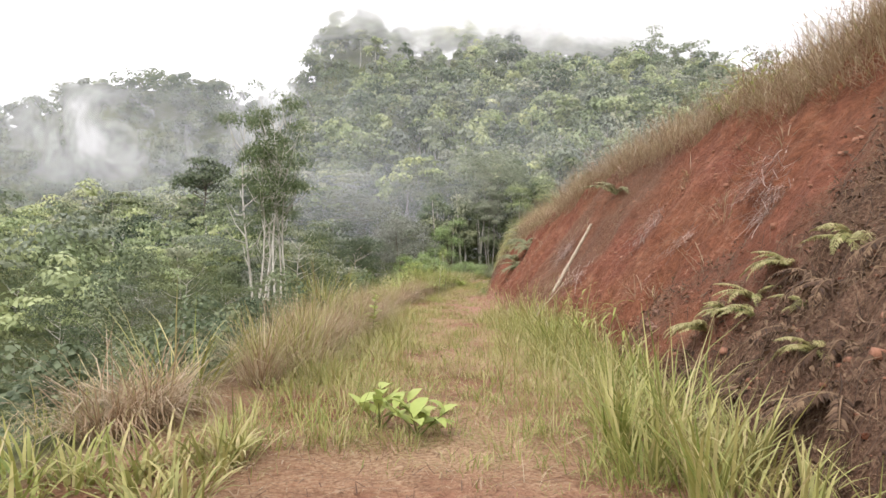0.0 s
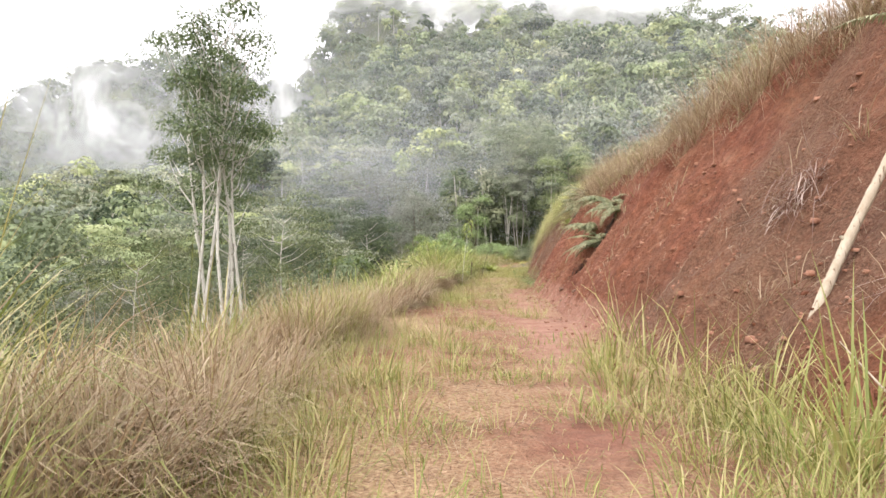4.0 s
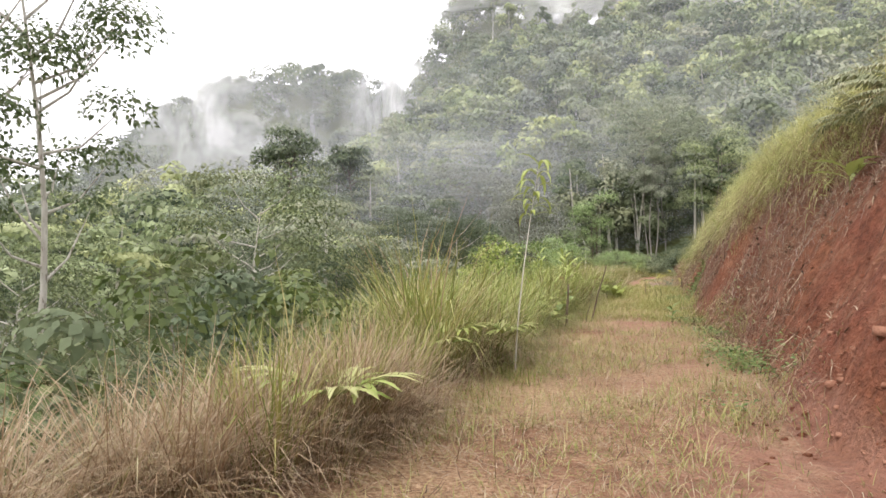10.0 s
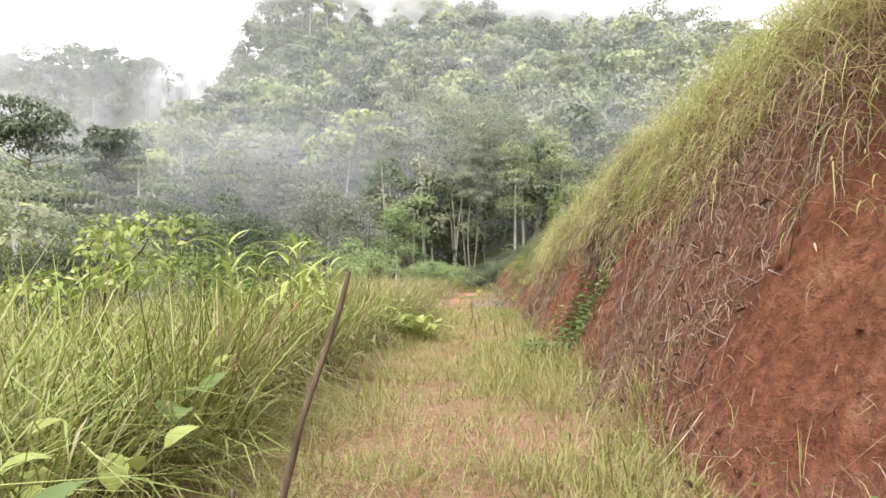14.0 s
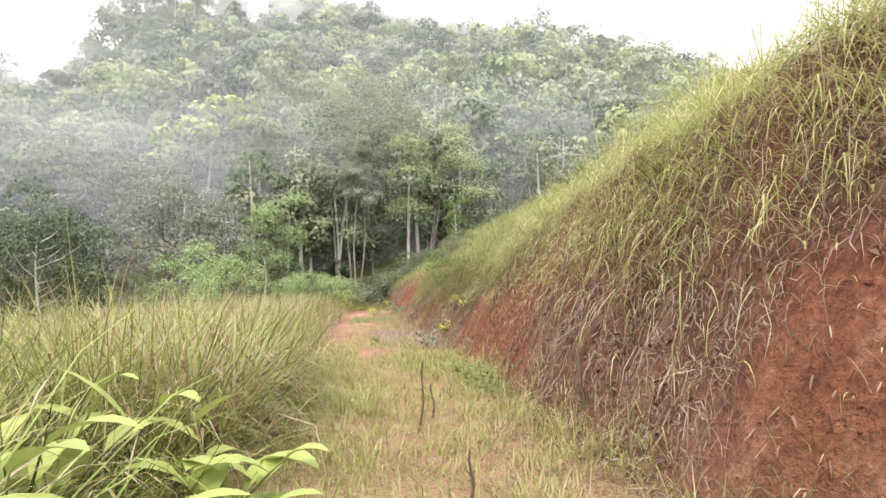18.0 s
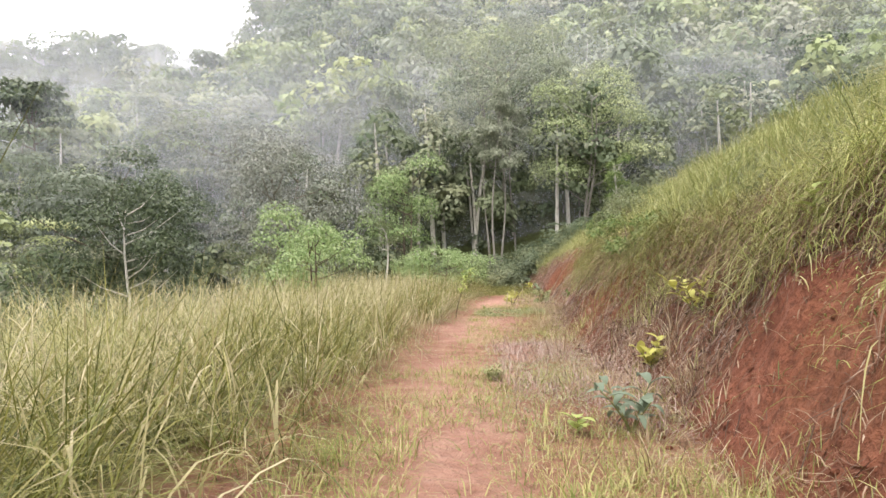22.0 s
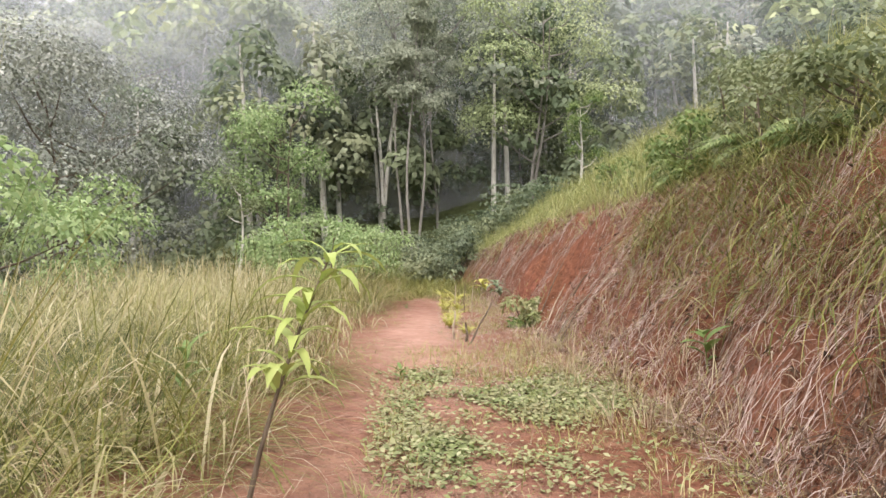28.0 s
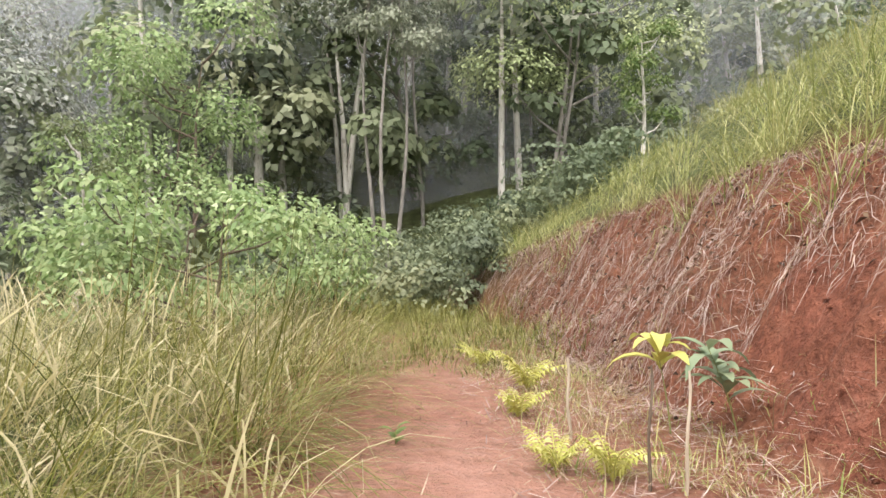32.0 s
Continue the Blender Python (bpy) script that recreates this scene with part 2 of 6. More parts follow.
def mist_material(name, density, scale, soft, most=0.95, white=(0.83, 0.85, 0.92)):
    """Low cloud: white droplets that thin out towards the edges of the bank, broken by billows."""
    m, nt, out = nodes_of(name)
    tc = nt.nodes.new("ShaderNodeTexCoord")
    uv = tc.outputs["Generated"]
    n = noise_node(nt, scale, 6.0, 0.62, uv)
    sep = nt.nodes.new("ShaderNodeSeparateXYZ")
    nt.links.new(uv, sep.inputs[0])
    fade = 1.0
    for axis in ("X", "Z"):
        v = sep.outputs[axis]
        edge = math_node(nt, "MULTIPLY", math_node(nt, "MULTIPLY", v, math_node(nt, "SUBTRACT", 1.0, v)), 4.0)
        fade = math_node(nt, "MULTIPLY", edge, fade)
    thick = math_node(nt, "MULTIPLY", math_node(nt, "SUBTRACT", n.outputs["Fac"], soft), 2.6)
    alpha = math_node(nt, "MULTIPLY", math_node(nt, "MULTIPLY", thick, fade), density)
    clamp = nt.nodes.new("ShaderNodeClamp")
    clamp.inputs["Max"].default_value = most
    nt.links.new(alpha, clamp.inputs["Value"])
    df = nt.nodes.new("ShaderNodeBsdfDiffuse")
    df.inputs["Color"].default_value = (*white, 1)
    tl = nt.nodes.new("ShaderNodeBsdfTranslucent")
    tl.inputs["Color"].default_value = (*white, 1)
    both = nt.nodes.new("ShaderNodeMixShader")
    nt.links.new(df.outputs[0], both.inputs[1])
    nt.links.new(tl.outputs[0], both.inputs[2])
    tp = nt.nodes.new("ShaderNodeBsdfTransparent")
    mx = nt.nodes.new("ShaderNodeMixShader")
    nt.links.new(clamp.outputs[0], mx.inputs["Fac"])
    nt.links.new(tp.outputs[0], mx.inputs[1])
    nt.links.new(both.outputs[0], mx.inputs[2])
    nt.links.new(mx.outputs[0], out.inputs["Surface"])
    return m


EARTH = ground_material()
GRASS_FRESH = leaf_material("grass_fresh", [(0.0, (0.18, 0.24, 0.05)), (0.5, (0.34, 0.36, 0.1)), (0.8, (0.48, 0.45, 0.17)), (1.0, (0.58, 0.5, 0.27))], 0.4, (0.52, 0.43, 0.22), 0.9)
GRASS_TALL = leaf_material("grass_tall", [(0.0, (0.07, 0.09, 0.015)), (0.4, (0.17, 0.185, 0.035)), (0.75, (0.31, 0.3, 0.075)), (1.0, (0.47, 0.42, 0.19))], 0.3, (0.255, 0.246, 0.085), 0.7, 0.25)
SEED_STRAW = leaf_material("seed_straw", [(0.0, (0.36, 0.31, 0.15)), (0.5, (0.52, 0.45, 0.25)), (1.0, (0.72, 0.64, 0.44))], 0.4, (0.6, 0.56, 0.28), 0.5, 0.4)
YELLOW_FERN = leaf_material("fern_leaf_yellow", [(0.0, (0.17, 0.18, 0.06)), (0.5, (0.36, 0.36, 0.13)), (1.0, (0.55, 0.5, 0.26))], 0.4, (0.4, 0.3, 0.14), 3.0)
GRASS_RIPE = leaf_material("grass_ripe", [(0.0, (0.24, 0.26, 0.075)), (0.5, (0.46, 0.44, 0.17)), (1.0, (0.72, 0.65, 0.4))], 0.35, (0.52, 0.48, 0.22), 0.5, 0.3)
GRASS_SLOPE = leaf_material("grass_slope", [(0.0, (0.16, 0.2, 0.05)), (0.5, (0.33, 0.36, 0.11)), (1.0, (0.56, 0.53, 0.26))], 0.45, (0.46, 0.43, 0.19), 0.5, 0.3)
GRASS_DRY = leaf_material("grass_dry", [(0.0, (0.22, 0.14, 0.075)), (0.5, (0.46, 0.34, 0.21)), (0.85, (0.64, 0.53, 0.38)), (1.0, (0.34, 0.34, 0.11))], 0.3, (0.4, 0.27, 0.16), 1.2, 0.3)
GRASS_HILL = leaf_material("grass_hill", [(0.0, (0.24, 0.3, 0.07)), (0.5, (0.5, 0.53, 0.17)), (1.0, (0.74, 0.7, 0.38))], 0.45, (0.7, 0.63, 0.34), 0.5, 0.35)
THATCH = leaf_material("thatch", [(0.0, (0.0709, 0.0425, 0.0263)), (0.45, (0.223, 0.147, 0.0911)), (0.8, (0.425, 0.313, 0.203)), (1.0, (0.648, 0.537, 0.385))], 0.45, (0.263, 0.121, 0.0861), 1.5, 0.2, 0.8)
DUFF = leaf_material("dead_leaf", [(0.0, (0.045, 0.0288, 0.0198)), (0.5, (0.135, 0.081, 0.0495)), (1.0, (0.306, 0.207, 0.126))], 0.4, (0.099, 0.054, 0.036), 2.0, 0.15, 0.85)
THATCH_PALE = leaf_material("pale_stalk", [(0.0, (0.26, 0.17, 0.14)), (0.5, (0.45, 0.34, 0.29)), (1.0, (0.68, 0.56, 0.48))], 0.4, (0.36, 0.21, 0.16), 2.0, 0.2, 0.8)
SHRUB_LEAF = leaf_material("shrub_leaf", [(0.0, (0.0765, 0.136, 0.034)), (0.6, (0.17, 0.255, 0.068)), (1.0, (0.306, 0.357, 0.136))], 0.3, (0.272, 0.306, 0.111), 2.0)
YOUNG_LEAF = leaf_material("young_leaf", [(0.0, (0.24, 0.34, 0.07)), (0.6, (0.4, 0.48, 0.13)), (1.0, (0.56, 0.58, 0.26))], 0.3, (0.52, 0.52, 0.2), 2.0)
WEED_LEAF = leaf_material("weed_leaf", [(0.0, (0.16, 0.2, 0.07)), (0.6, (0.3, 0.34, 0.13)), (1.0, (0.48, 0.48, 0.26))], 0.5, (0.44, 0.36, 0.22), 2.5)
YELLOW_LEAF = leaf_material("yellow_leaf", [(0.0, (0.4, 0.42, 0.08)), (0.6, (0.56, 0.54, 0.14)), (1.0, (0.66, 0.62, 0.26))], 0.3, (0.46, 0.48, 0.14), 2.0)
FERN_LEAF = leaf_material("fern_leaf", [(0.0, (0.13, 0.16, 0.07)), (0.5, (0.26, 0.29, 0.14)), (1.0, (0.42, 0.44, 0.26))], 0.35, (0.34, 0.28, 0.16), 3.0)
TREE_DARK = leaf_material("tree_leaf_dark", [(0.0, (0.035, 0.06, 0.025)), (0.6, (0.09, 0.13, 0.055)), (1.0, (0.18, 0.22, 0.11))], 0.35, (0.15, 0.16, 0.09), 0.25, 0.25, 0.42, 0.5)
TREE_MID = leaf_material("tree_leaf_mid", [(0.0, (0.085, 0.115, 0.045)), (0.6, (0.17, 0.21, 0.09)), (1.0, (0.3, 0.33, 0.17))], 0.5, (0.26, 0.27, 0.14), 0.22, 0.28, 0.5, 0.3)
TREE_LIGHT = leaf_material("tree_leaf_light", [(0.0, (0.172, 0.276, 0.092)), (0.6, (0.322, 0.437, 0.172)), (1.0, (0.517, 0.609, 0.31))], 0.3, (0.46, 0.529, 0.276), 0.5, 0.35, 0.5, 0.4)
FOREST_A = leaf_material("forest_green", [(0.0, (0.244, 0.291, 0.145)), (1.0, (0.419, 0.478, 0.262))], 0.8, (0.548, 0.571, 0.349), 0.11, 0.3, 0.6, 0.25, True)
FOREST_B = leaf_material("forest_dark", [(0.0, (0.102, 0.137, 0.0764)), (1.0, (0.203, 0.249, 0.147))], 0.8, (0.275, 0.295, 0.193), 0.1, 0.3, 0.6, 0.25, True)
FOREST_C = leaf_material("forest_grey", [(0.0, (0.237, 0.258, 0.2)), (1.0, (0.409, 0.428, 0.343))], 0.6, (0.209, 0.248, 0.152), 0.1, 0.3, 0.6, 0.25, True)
SCRUB_LIGHT = leaf_material("scrub_light", [(0.0, (0.084, 0.126, 0.0315)), (1.0, (0.178, 0.22, 0.0735))], 0.4, (0.21, 0.21, 0.084), 0.5, 0.3, 0.5, 0.4, True)
TREE_GREY = leaf_material("tree_leaf_grey", [(0.0, (0.138, 0.155, 0.115)), (0.6, (0.241, 0.259, 0.196)), (1.0, (0.437, 0.448, 0.38))], 0.35, (0.31, 0.299, 0.23), 0.5, 0.2, 0.45, 0.45)
BARK_PALE = rough_material("bark_pale", (0.5, 0.46, 0.39), (0.78, 0.75, 0.68), 3.0, 0.8, 0.2, (2, 2, 0.6), (0.28, 0.25, 0.2))
BARK_BROWN = rough_material("bark_brown", (0.09, 0.065, 0.045), (0.24, 0.19, 0.14), 8.0, 0.9, 0.5, (2, 2, 0.4))
DEAD_WOOD = rough_material("dead_wood", (0.09, 0.065, 0.045), (0.26, 0.2, 0.14), 9.0, 0.9, 0.5, (2, 2, 0.3))
# roots coloured near-black so that the bank's hollows look deep in shade
SHADE_ROOT = leaf_material("shade_root", [(0.0, (0.02, 0.014, 0.01)), (1.0, (0.07, 0.045, 0.03))], 0.3, (0.05, 0.03, 0.02), 3.0, 0.1, 0.9)
POLE_WOOD = rough_material("pole_wood", (0.4, 0.32, 0.22), (0.62, 0.54, 0.42), 4.0, 0.75, 0.3, (3, 3, 0.4), (0.2, 0.14, 0.09))
STONE = EARTH
BARK_GREY = rough_material("bark_grey", (0.16, 0.14, 0.12), (0.4, 0.37, 0.32), 5.0, 0.85, 0.4, (2, 2, 0.5))
CLOD = rough_material("clod_earth", (0.2, 0.075, 0.04), (0.5, 0.27, 0.18), 7.0, 0.95, 0.6)
STEM = rough_material("green_stem", (0.16, 0.18, 0.06), (0.32, 0.33, 0.12), 8.0, 0.7, 0.2)
MIST = mist_material("mist", 1.3, 1.9, 0.34, 0.95, (0.97, 0.97, 0.98))
VEIL = mist_material("mist_thin", 0.07, 1.6, 0.05, 0.2)
VEIL_LOW = mist_material("mist_low", 0.17, 1.3, 0.0, 0.3)

# ---------------------------------------------------------------- the lie of the land
rng = np.random.default_rng(7)


def line(*pairs):
    ys, vs = np.array(pairs, float).T
    return lambda y: np.interp(y, ys, vs)


bank_foot = line((-8, 1.9), (10, 1.75), (13, 1.75), (17, 0.95), (20, 0.55), (25, 0.5), (28, 0.35), (31, 0.3), (33, 0.6), (36, 0.75), (40, 0.55), (45, 0.85), (52, 1.1), (57, 1.4), (61, 1.75), (67, 1.8), (75, 2.6), (84, 3.1), (89, 3.3), (95, 3.0), (110, 3.0))
bank_rise = line((-8, 3.8), (8, 4.0), (15, 4.2), (19, 3.7), (22, 3.3), (29, 2.9), (32, 3.2), (35, 3.8), (38, 3.2), (41, 3.0), (47, 3.0), (51, 2.5), (56, 2.1), (62, 1.8), (72, 1.8), (84, 1.9), (92, 1.3), (100, 0.3), (110, 0.2))
bank_pitch = line((-8, 1.25), (20, 1.3), (30, 1.5), (36, 1.9), (46, 2.3), (54, 2.1), (60, 1.3), (75, 1.3), (90, 1.6), (110, 1.0))
hill_pitch = line((-8, 0.5), (30, 0.5), (45, 0.55), (58, 0.72), (90, 0.8), (100, 0.6), (110, 0.4))
grass_edge = line((-8, -1.6), (0, -1.6), (6, -1.9), (13, -2.3), (22, -2.8), (28, -2.75), (34, -2.15), (39, -2.05), (47, -1.8), (50, -1.5), (57, -1.15), (61, -1.1), (64, -0.9), (71, -0.8), (75, -0.2), (81, 0.05), (85, 0.4), (91, 0.9), (110, 1.0))
drop_edge = line((-8, -3.0), (10, -3.1), (26, -3.2), (30, -3.0), (33, -4.0), (36, -5.0), (46, -7.5), (60, -8.5), (90, -8.0), (110, -8.0))


def lattice(i, j, seed):
    h = (i * 374761393 + j * 668265263 + seed * 974634767) & 0x7FFFFFFF
    h = ((h ^ (h >> 13)) * 1274126177) & 0x7FFFFFFF
    return ((h ^ (h >> 16)) & 0xFFFF) / 65535.0


def vnoise(x, y, seed=0):
    i, j = np.floor(x).astype(np.int64), np.floor(y).astype(np.int64)
    u, v = x - i, y - j
    u, v = u * u * (3 - 2 * u), v * v * (3 - 2 * v)
    a, b, c, d = lattice(i, j, seed), lattice(i + 1, j, seed), lattice(i, j + 1, seed), lattice(i + 1, j + 1, seed)
    return (a * (1 - u) + b * u) * (1 - v) + (c * (1 - u) + d * u) * v - 0.5


def fbm(x, y, seed=0, octaves=4):
    s, k = 0.0, 1.0
    for o in range(octaves):
        s = s + k * vnoise(x / k, y / k, seed + o)
        k *= 0.5
    return s


def step(a, b, x):
    t = np.clip((x - a) / (b - a), 0, 1)
    return t * t * (3 - 2 * t)


def hills(x, y):
    """The wooded mountains beyond the valley."""
    climb = np.clip((y - 96) / 169, 0, 1) ** 1.05 * np.exp(-((np.maximum(y - 262, 0) / 110) ** 2))
    main = 75 * np.where(x < 20, np.exp(-(((x - 20) / 100) ** 12)), np.exp(-(((x - 20) / 100) ** 4))) * climb * step(-125, -50, x + 0.4 * (np.minimum(y, 262) - 262))
    spur = 8 * np.exp(-(((x + 38) / 30) ** 2) - ((y - 172) / 40) ** 2)
    left = 104 * np.exp(-(((x + 170) / 140) ** 2) - ((y - 345) / 95) ** 2)
    knoll = 7 * np.exp(-(((x + 60) / 30) ** 2) - ((y - 110) / 40) ** 2)
    away = np.maximum(step(90, 112, y), step(-14, -45, x) * step(20, 60, y))
    return (main + spur + left + knoll + 7 * fbm(x / 45, y / 45, 31)) * away


HOLLOWS = ((1.8, 46.4, 0.28, 0.7, 0.45), (1.45, 24.9, 0.5, 0.38, 1.0), (2.9, 15.2, 0.3, 0.4, 0.5), (1.8, 31.7, 0.3, 0.5, 0.6), (2.3, 34.4, 0.3, 0.9, 0.5))


def height(x, y):
    x, y = np.broadcast_arrays(np.asarray(x, float), np.asarray(y, float))
    foot, rise, pitch = bank_foot(y), bank_rise(y), bank_pitch(y)
    rough = fbm(x * 1.1, y * 1.1, 3)
    u = x - foot + 0.16 * fbm(x * 0.2 + 9, y * 0.7, 5) + 0.1 * vnoise(y * 2.3, x * 0.3, 8)
    cut = np.maximum(u, 0)
    face = cut * pitch
    top = rise * (1 + 0.25 * vnoise(y * 0.23, y * 0 + 4, 12))
    over = np.maximum(cut - top / pitch, 0)
    bank = np.minimum(face, top) + 14 * (1 - np.exp(-over * hill_pitch(y) / 14))
    lump = step(0.0, 0.4, cut) * (1 - step(top * 0.95, top * 1.1, face))
    bank = bank + lump * (0.3 * fbm(x * 0.9, y * 1.3, 14) + 0.16 * fbm(x * 3.0, y * 3.6, 15, 3) + 0.06 * np.abs(fbm(x * 4.3 + y, y * 5.0 - x, 16, 2)) + 0.05 * vnoise(x * 9 + y * 3, y * 10 - x * 2, 19) + 0.06 * np.maximum(vnoise(x * 5.5, y * 5.5, 23), 0))
    for hx, hy, rx, ry, deep in HOLLOWS:
        bank = bank - deep * np.exp(-(((x - hx) / rx) ** 2) - ((y - hy) / ry) ** 2)
    v = np.maximum(drop_edge(y) - x + 0.5 * vnoise(y * 0.5, x * 0.2, 21), 0)
    depth = np.interp(y, (0, 30, 50, 90), (11, 11, 6, 4.5))
    low = -depth * (1 - np.exp(-v * 0.75 / depth))
    tread = 0.05 * rough + 0.02 * vnoise(x * 6, y * 6, 17)
    fade = step(90, 112, y)
    return tread + bank * (1 - 0.55 * fade) + low + hills(x, y)


def link_mesh(name, verts, quads, mat, parent=None, smooth=False, label=""):
    verts, quads = np.ascontiguousarray(verts, np.float32), np.ascontiguousarray(quads, np.int32)
    me = bpy.data.meshes.new(name)
    me.vertices.add(len(verts))
    me.vertices.foreach_set("co", verts.ravel())
    n, k = quads.shape
    me.loops.add(n * k)
    me.loops.foreach_set("vertex_index", quads.ravel())
    me.polygons.add(n)
    me.polygons.foreach_set("loop_start", np.arange(0, n * k, k, dtype=np.int32))
    me.update(calc_edges=True)
    if smooth:
        me.polygons.foreach_set("use_smooth", np.ones(n, dtype=bool))
    if mat:
        me.materials.append(mat)
    ob = new(name, me)
    if parent:
        ob.parent = parent
    if label:
        tagged(ob, label=label)
    return ob


def spread(a, b, near, far, grow):
    """Grid lines: close ones between a and b, then wider and wider as far as far."""
    mid = np.arange(a, b + near * 0.5, near)
    out, s = [], near
    p = b
    while p < far:
        s *= grow
        p += s
        out.append(p)
    out = np.array(out)
    return mid, out


mid_u, out_u = spread(-4.5, 5.5, 0.085, 1600, 1.17)
us = np.concatenate([-(out_u - 5.5)[::-1] - 4.5, mid_u, out_u])
mid_y, out_y = spread(-6, 100, 0.15, 1700, 1.14)
ysl = np.concatenate([-(out_y - 100)[::-1] - 6, mid_y, out_y])
ysl = ysl[ysl > -600]
GU, GY = np.meshgrid(us, ysl)
GX = GU + np.clip(bank_foot(GY), 0, 4) * np.exp(-((np.maximum(np.abs(GU) - 5, 0) / 8) ** 2))
GZ = height(GX, GY)
nu, ny = len(us), len(ysl)
ids = np.arange(nu * ny).reshape(ny, nu)
gq = np.stack([ids[:-1, :-1], ids[:-1, 1:], ids[1:, 1:], ids[1:, :-1]], -1).reshape(-1, 4)
ground = link_mesh("ground", np.stack([GX, GY, GZ], -1).reshape(-1, 3), gq, EARTH, smooth=True)
tagged(ground, "red laterite hillside with a dirt track cut into it", "ground", kind="structure")


def add_attribute(ob, name, values):
    a = ob.data.attributes.new(name, "FLOAT", "POINT")
    a.data.foreach_set("value", np.ascontiguousarray(values, np.float32).ravel())


foot_g, edge_g = bank_foot(GY), grass_edge(GY)
lane = line((-8, 0.3), (8, 0.5), (14, 0.1), (20, 0.0), (28, -0.3), (36, -0.5), (50, -0.2), (58, -0.35), (70, 0.2), (80, 1.0), (92, 1.8), (110, 2.0))
tread_w = np.interp(GY, (0, 10, 18, 40, 56, 66), (0.25, 0.4, 0.8, 0.7, 0.6, 1.0)) * np.exp(-(((GX - lane(GY)) / 1.0) ** 2)) * (GX < foot_g + 0.2) * (0.75 + 0.8 * vnoise(GX * 0.9, GY * 0.5, 41))
litter_w = np.interp(GY, (53, 60, 76), (1.0, 0.65, 0.4)) * np.where(GX < foot_g, 0.95, 0.25) * (1 - 0.7 * tread_w) * (0.8 + 0.7 * fbm(GX * 0.7, GY * 0.7, 43))
over_g = GX - foot_g - bank_rise(GY) / bank_pitch(GY)
humus_w = np.maximum(step(0.0, 0.8, over_g), np.maximum(step(0.2, 1.2, edge_g - GX), step(88, 97, GY)))
add_attribute(ground, "tread", np.clip(tread_w, 0, 1))
add_attribute(ground, "litter", np.clip(litter_w, 0, 1))
add_attribute(ground, "humus", np.clip(humus_w, 0, 1))


BARE = ((1.05, 39.4, 0.35, 1.0), (1.5, 55.4, 0.6, 1.6), (1.1, 46.4, 0.18, 0.6), (1.2, 48.5, 0.4, 0.8), (2.05, 58.4, 0.4, 0.9), (3.35, 82.0, 0.25, 0.7), (1.0, 31.5, 0.8, 1.2))


def matted_at(x, y):
    """How thickly dead grass mats the face of the bank, 0 to 1."""
    high = (x - bank_foot(y)) / (bank_rise(y) / bank_pitch(y))
    much = np.interp(y, (-4, 1, 5, 6.5, 7.5, 9.5, 14, 15.5, 18, 20, 30, 32.5, 35, 40, 44, 52, 57, 62, 72, 86, 100), (0.5, 0.9, 0.85, 0.75, 0.45, 0.1, 0.15, 0.7, 0.5, -0.25, -0.25, 0.3, 0.48, 0.5, 0.62, 0.68, 0.55, 0.5, 0.6, 0.64, 0.6))
    for bx, by, rx, ry in BARE:
        much = much - 1.1 * np.exp(-(((x - bx) / rx) ** 2) - ((y - by) / ry) ** 2)
    lift = np.where(y < 9, -0.55 * (high - 0.35), 0.3 * (high - 0.4))
    return np.clip(2.2 * (much + lift - 0.28 + 0.75 * fbm(x * 0.9 + 3, y * 0.6, 61, 3)), 0, 1) * step(-0.4, 0.1, x - bank_foot(y)) * (over_face(x, y) < 0.6)


def over_face(x, y):
    return x - bank_foot(y) - bank_rise(y) / bank_pitch(y)


add_attribute(ground, "duff", np.interp(GY, (7, 12, 30, 57, 68), (0.9, 0.7, 0.45, 0.45, 0.2)) * matted_at(GX, GY))


# ---------------------------------------------------------------- grass and leaves as geometry
def blades(px, py, pz, high, wide, heading, lean, curl, waist=0.75, rows=4, bow=1.6):
    """Grass blades: tapered strips of two or more pieces that lean and then bend over."""
    n = len(px)
    ts = np.array([0.0, 0.55, 1.0]) if rows == 3 else np.linspace(0, 1, rows) ** 0.9
    ang = lean[:, None] + curl[:, None] * ts[None] ** bow
    seg = np.diff(np.concatenate([[0.0], ts]))[None] * high[:, None]
    out = np.cumsum(np.sin(ang) * seg, 1)
    up = np.cumsum(np.cos(ang) * seg, 1)
    dx, dy = np.cos(heading), np.sin(heading)
    cx, cy, cz = px[:, None] + out * dx[:, None], py[:, None] + out * dy[:, None], pz[:, None] + up
    w = wide[:, None] * np.interp(ts, (0.0, 0.4, 0.72, 1.0), (waist, 1.0, 0.7, 0.06))[None] * 0.5
    sx, sy = -dy[:, None] * w, dx[:, None] * w
    left = np.stack([cx - sx, cy - sy, cz], -1)
    right = np.stack([cx + sx, cy + sy, cz], -1)
    verts = np.stack([left, right], 2).reshape(n, 2 * rows, 3)
    q = np.array([[2 * i, 2 * i + 1, 2 * i + 3, 2 * i + 2] for i in range(rows - 1)])
    quads = (np.arange(n)[:, None, None] * 2 * rows + q[None]).reshape(-1, 4)
    return verts.reshape(-1, 3), quads


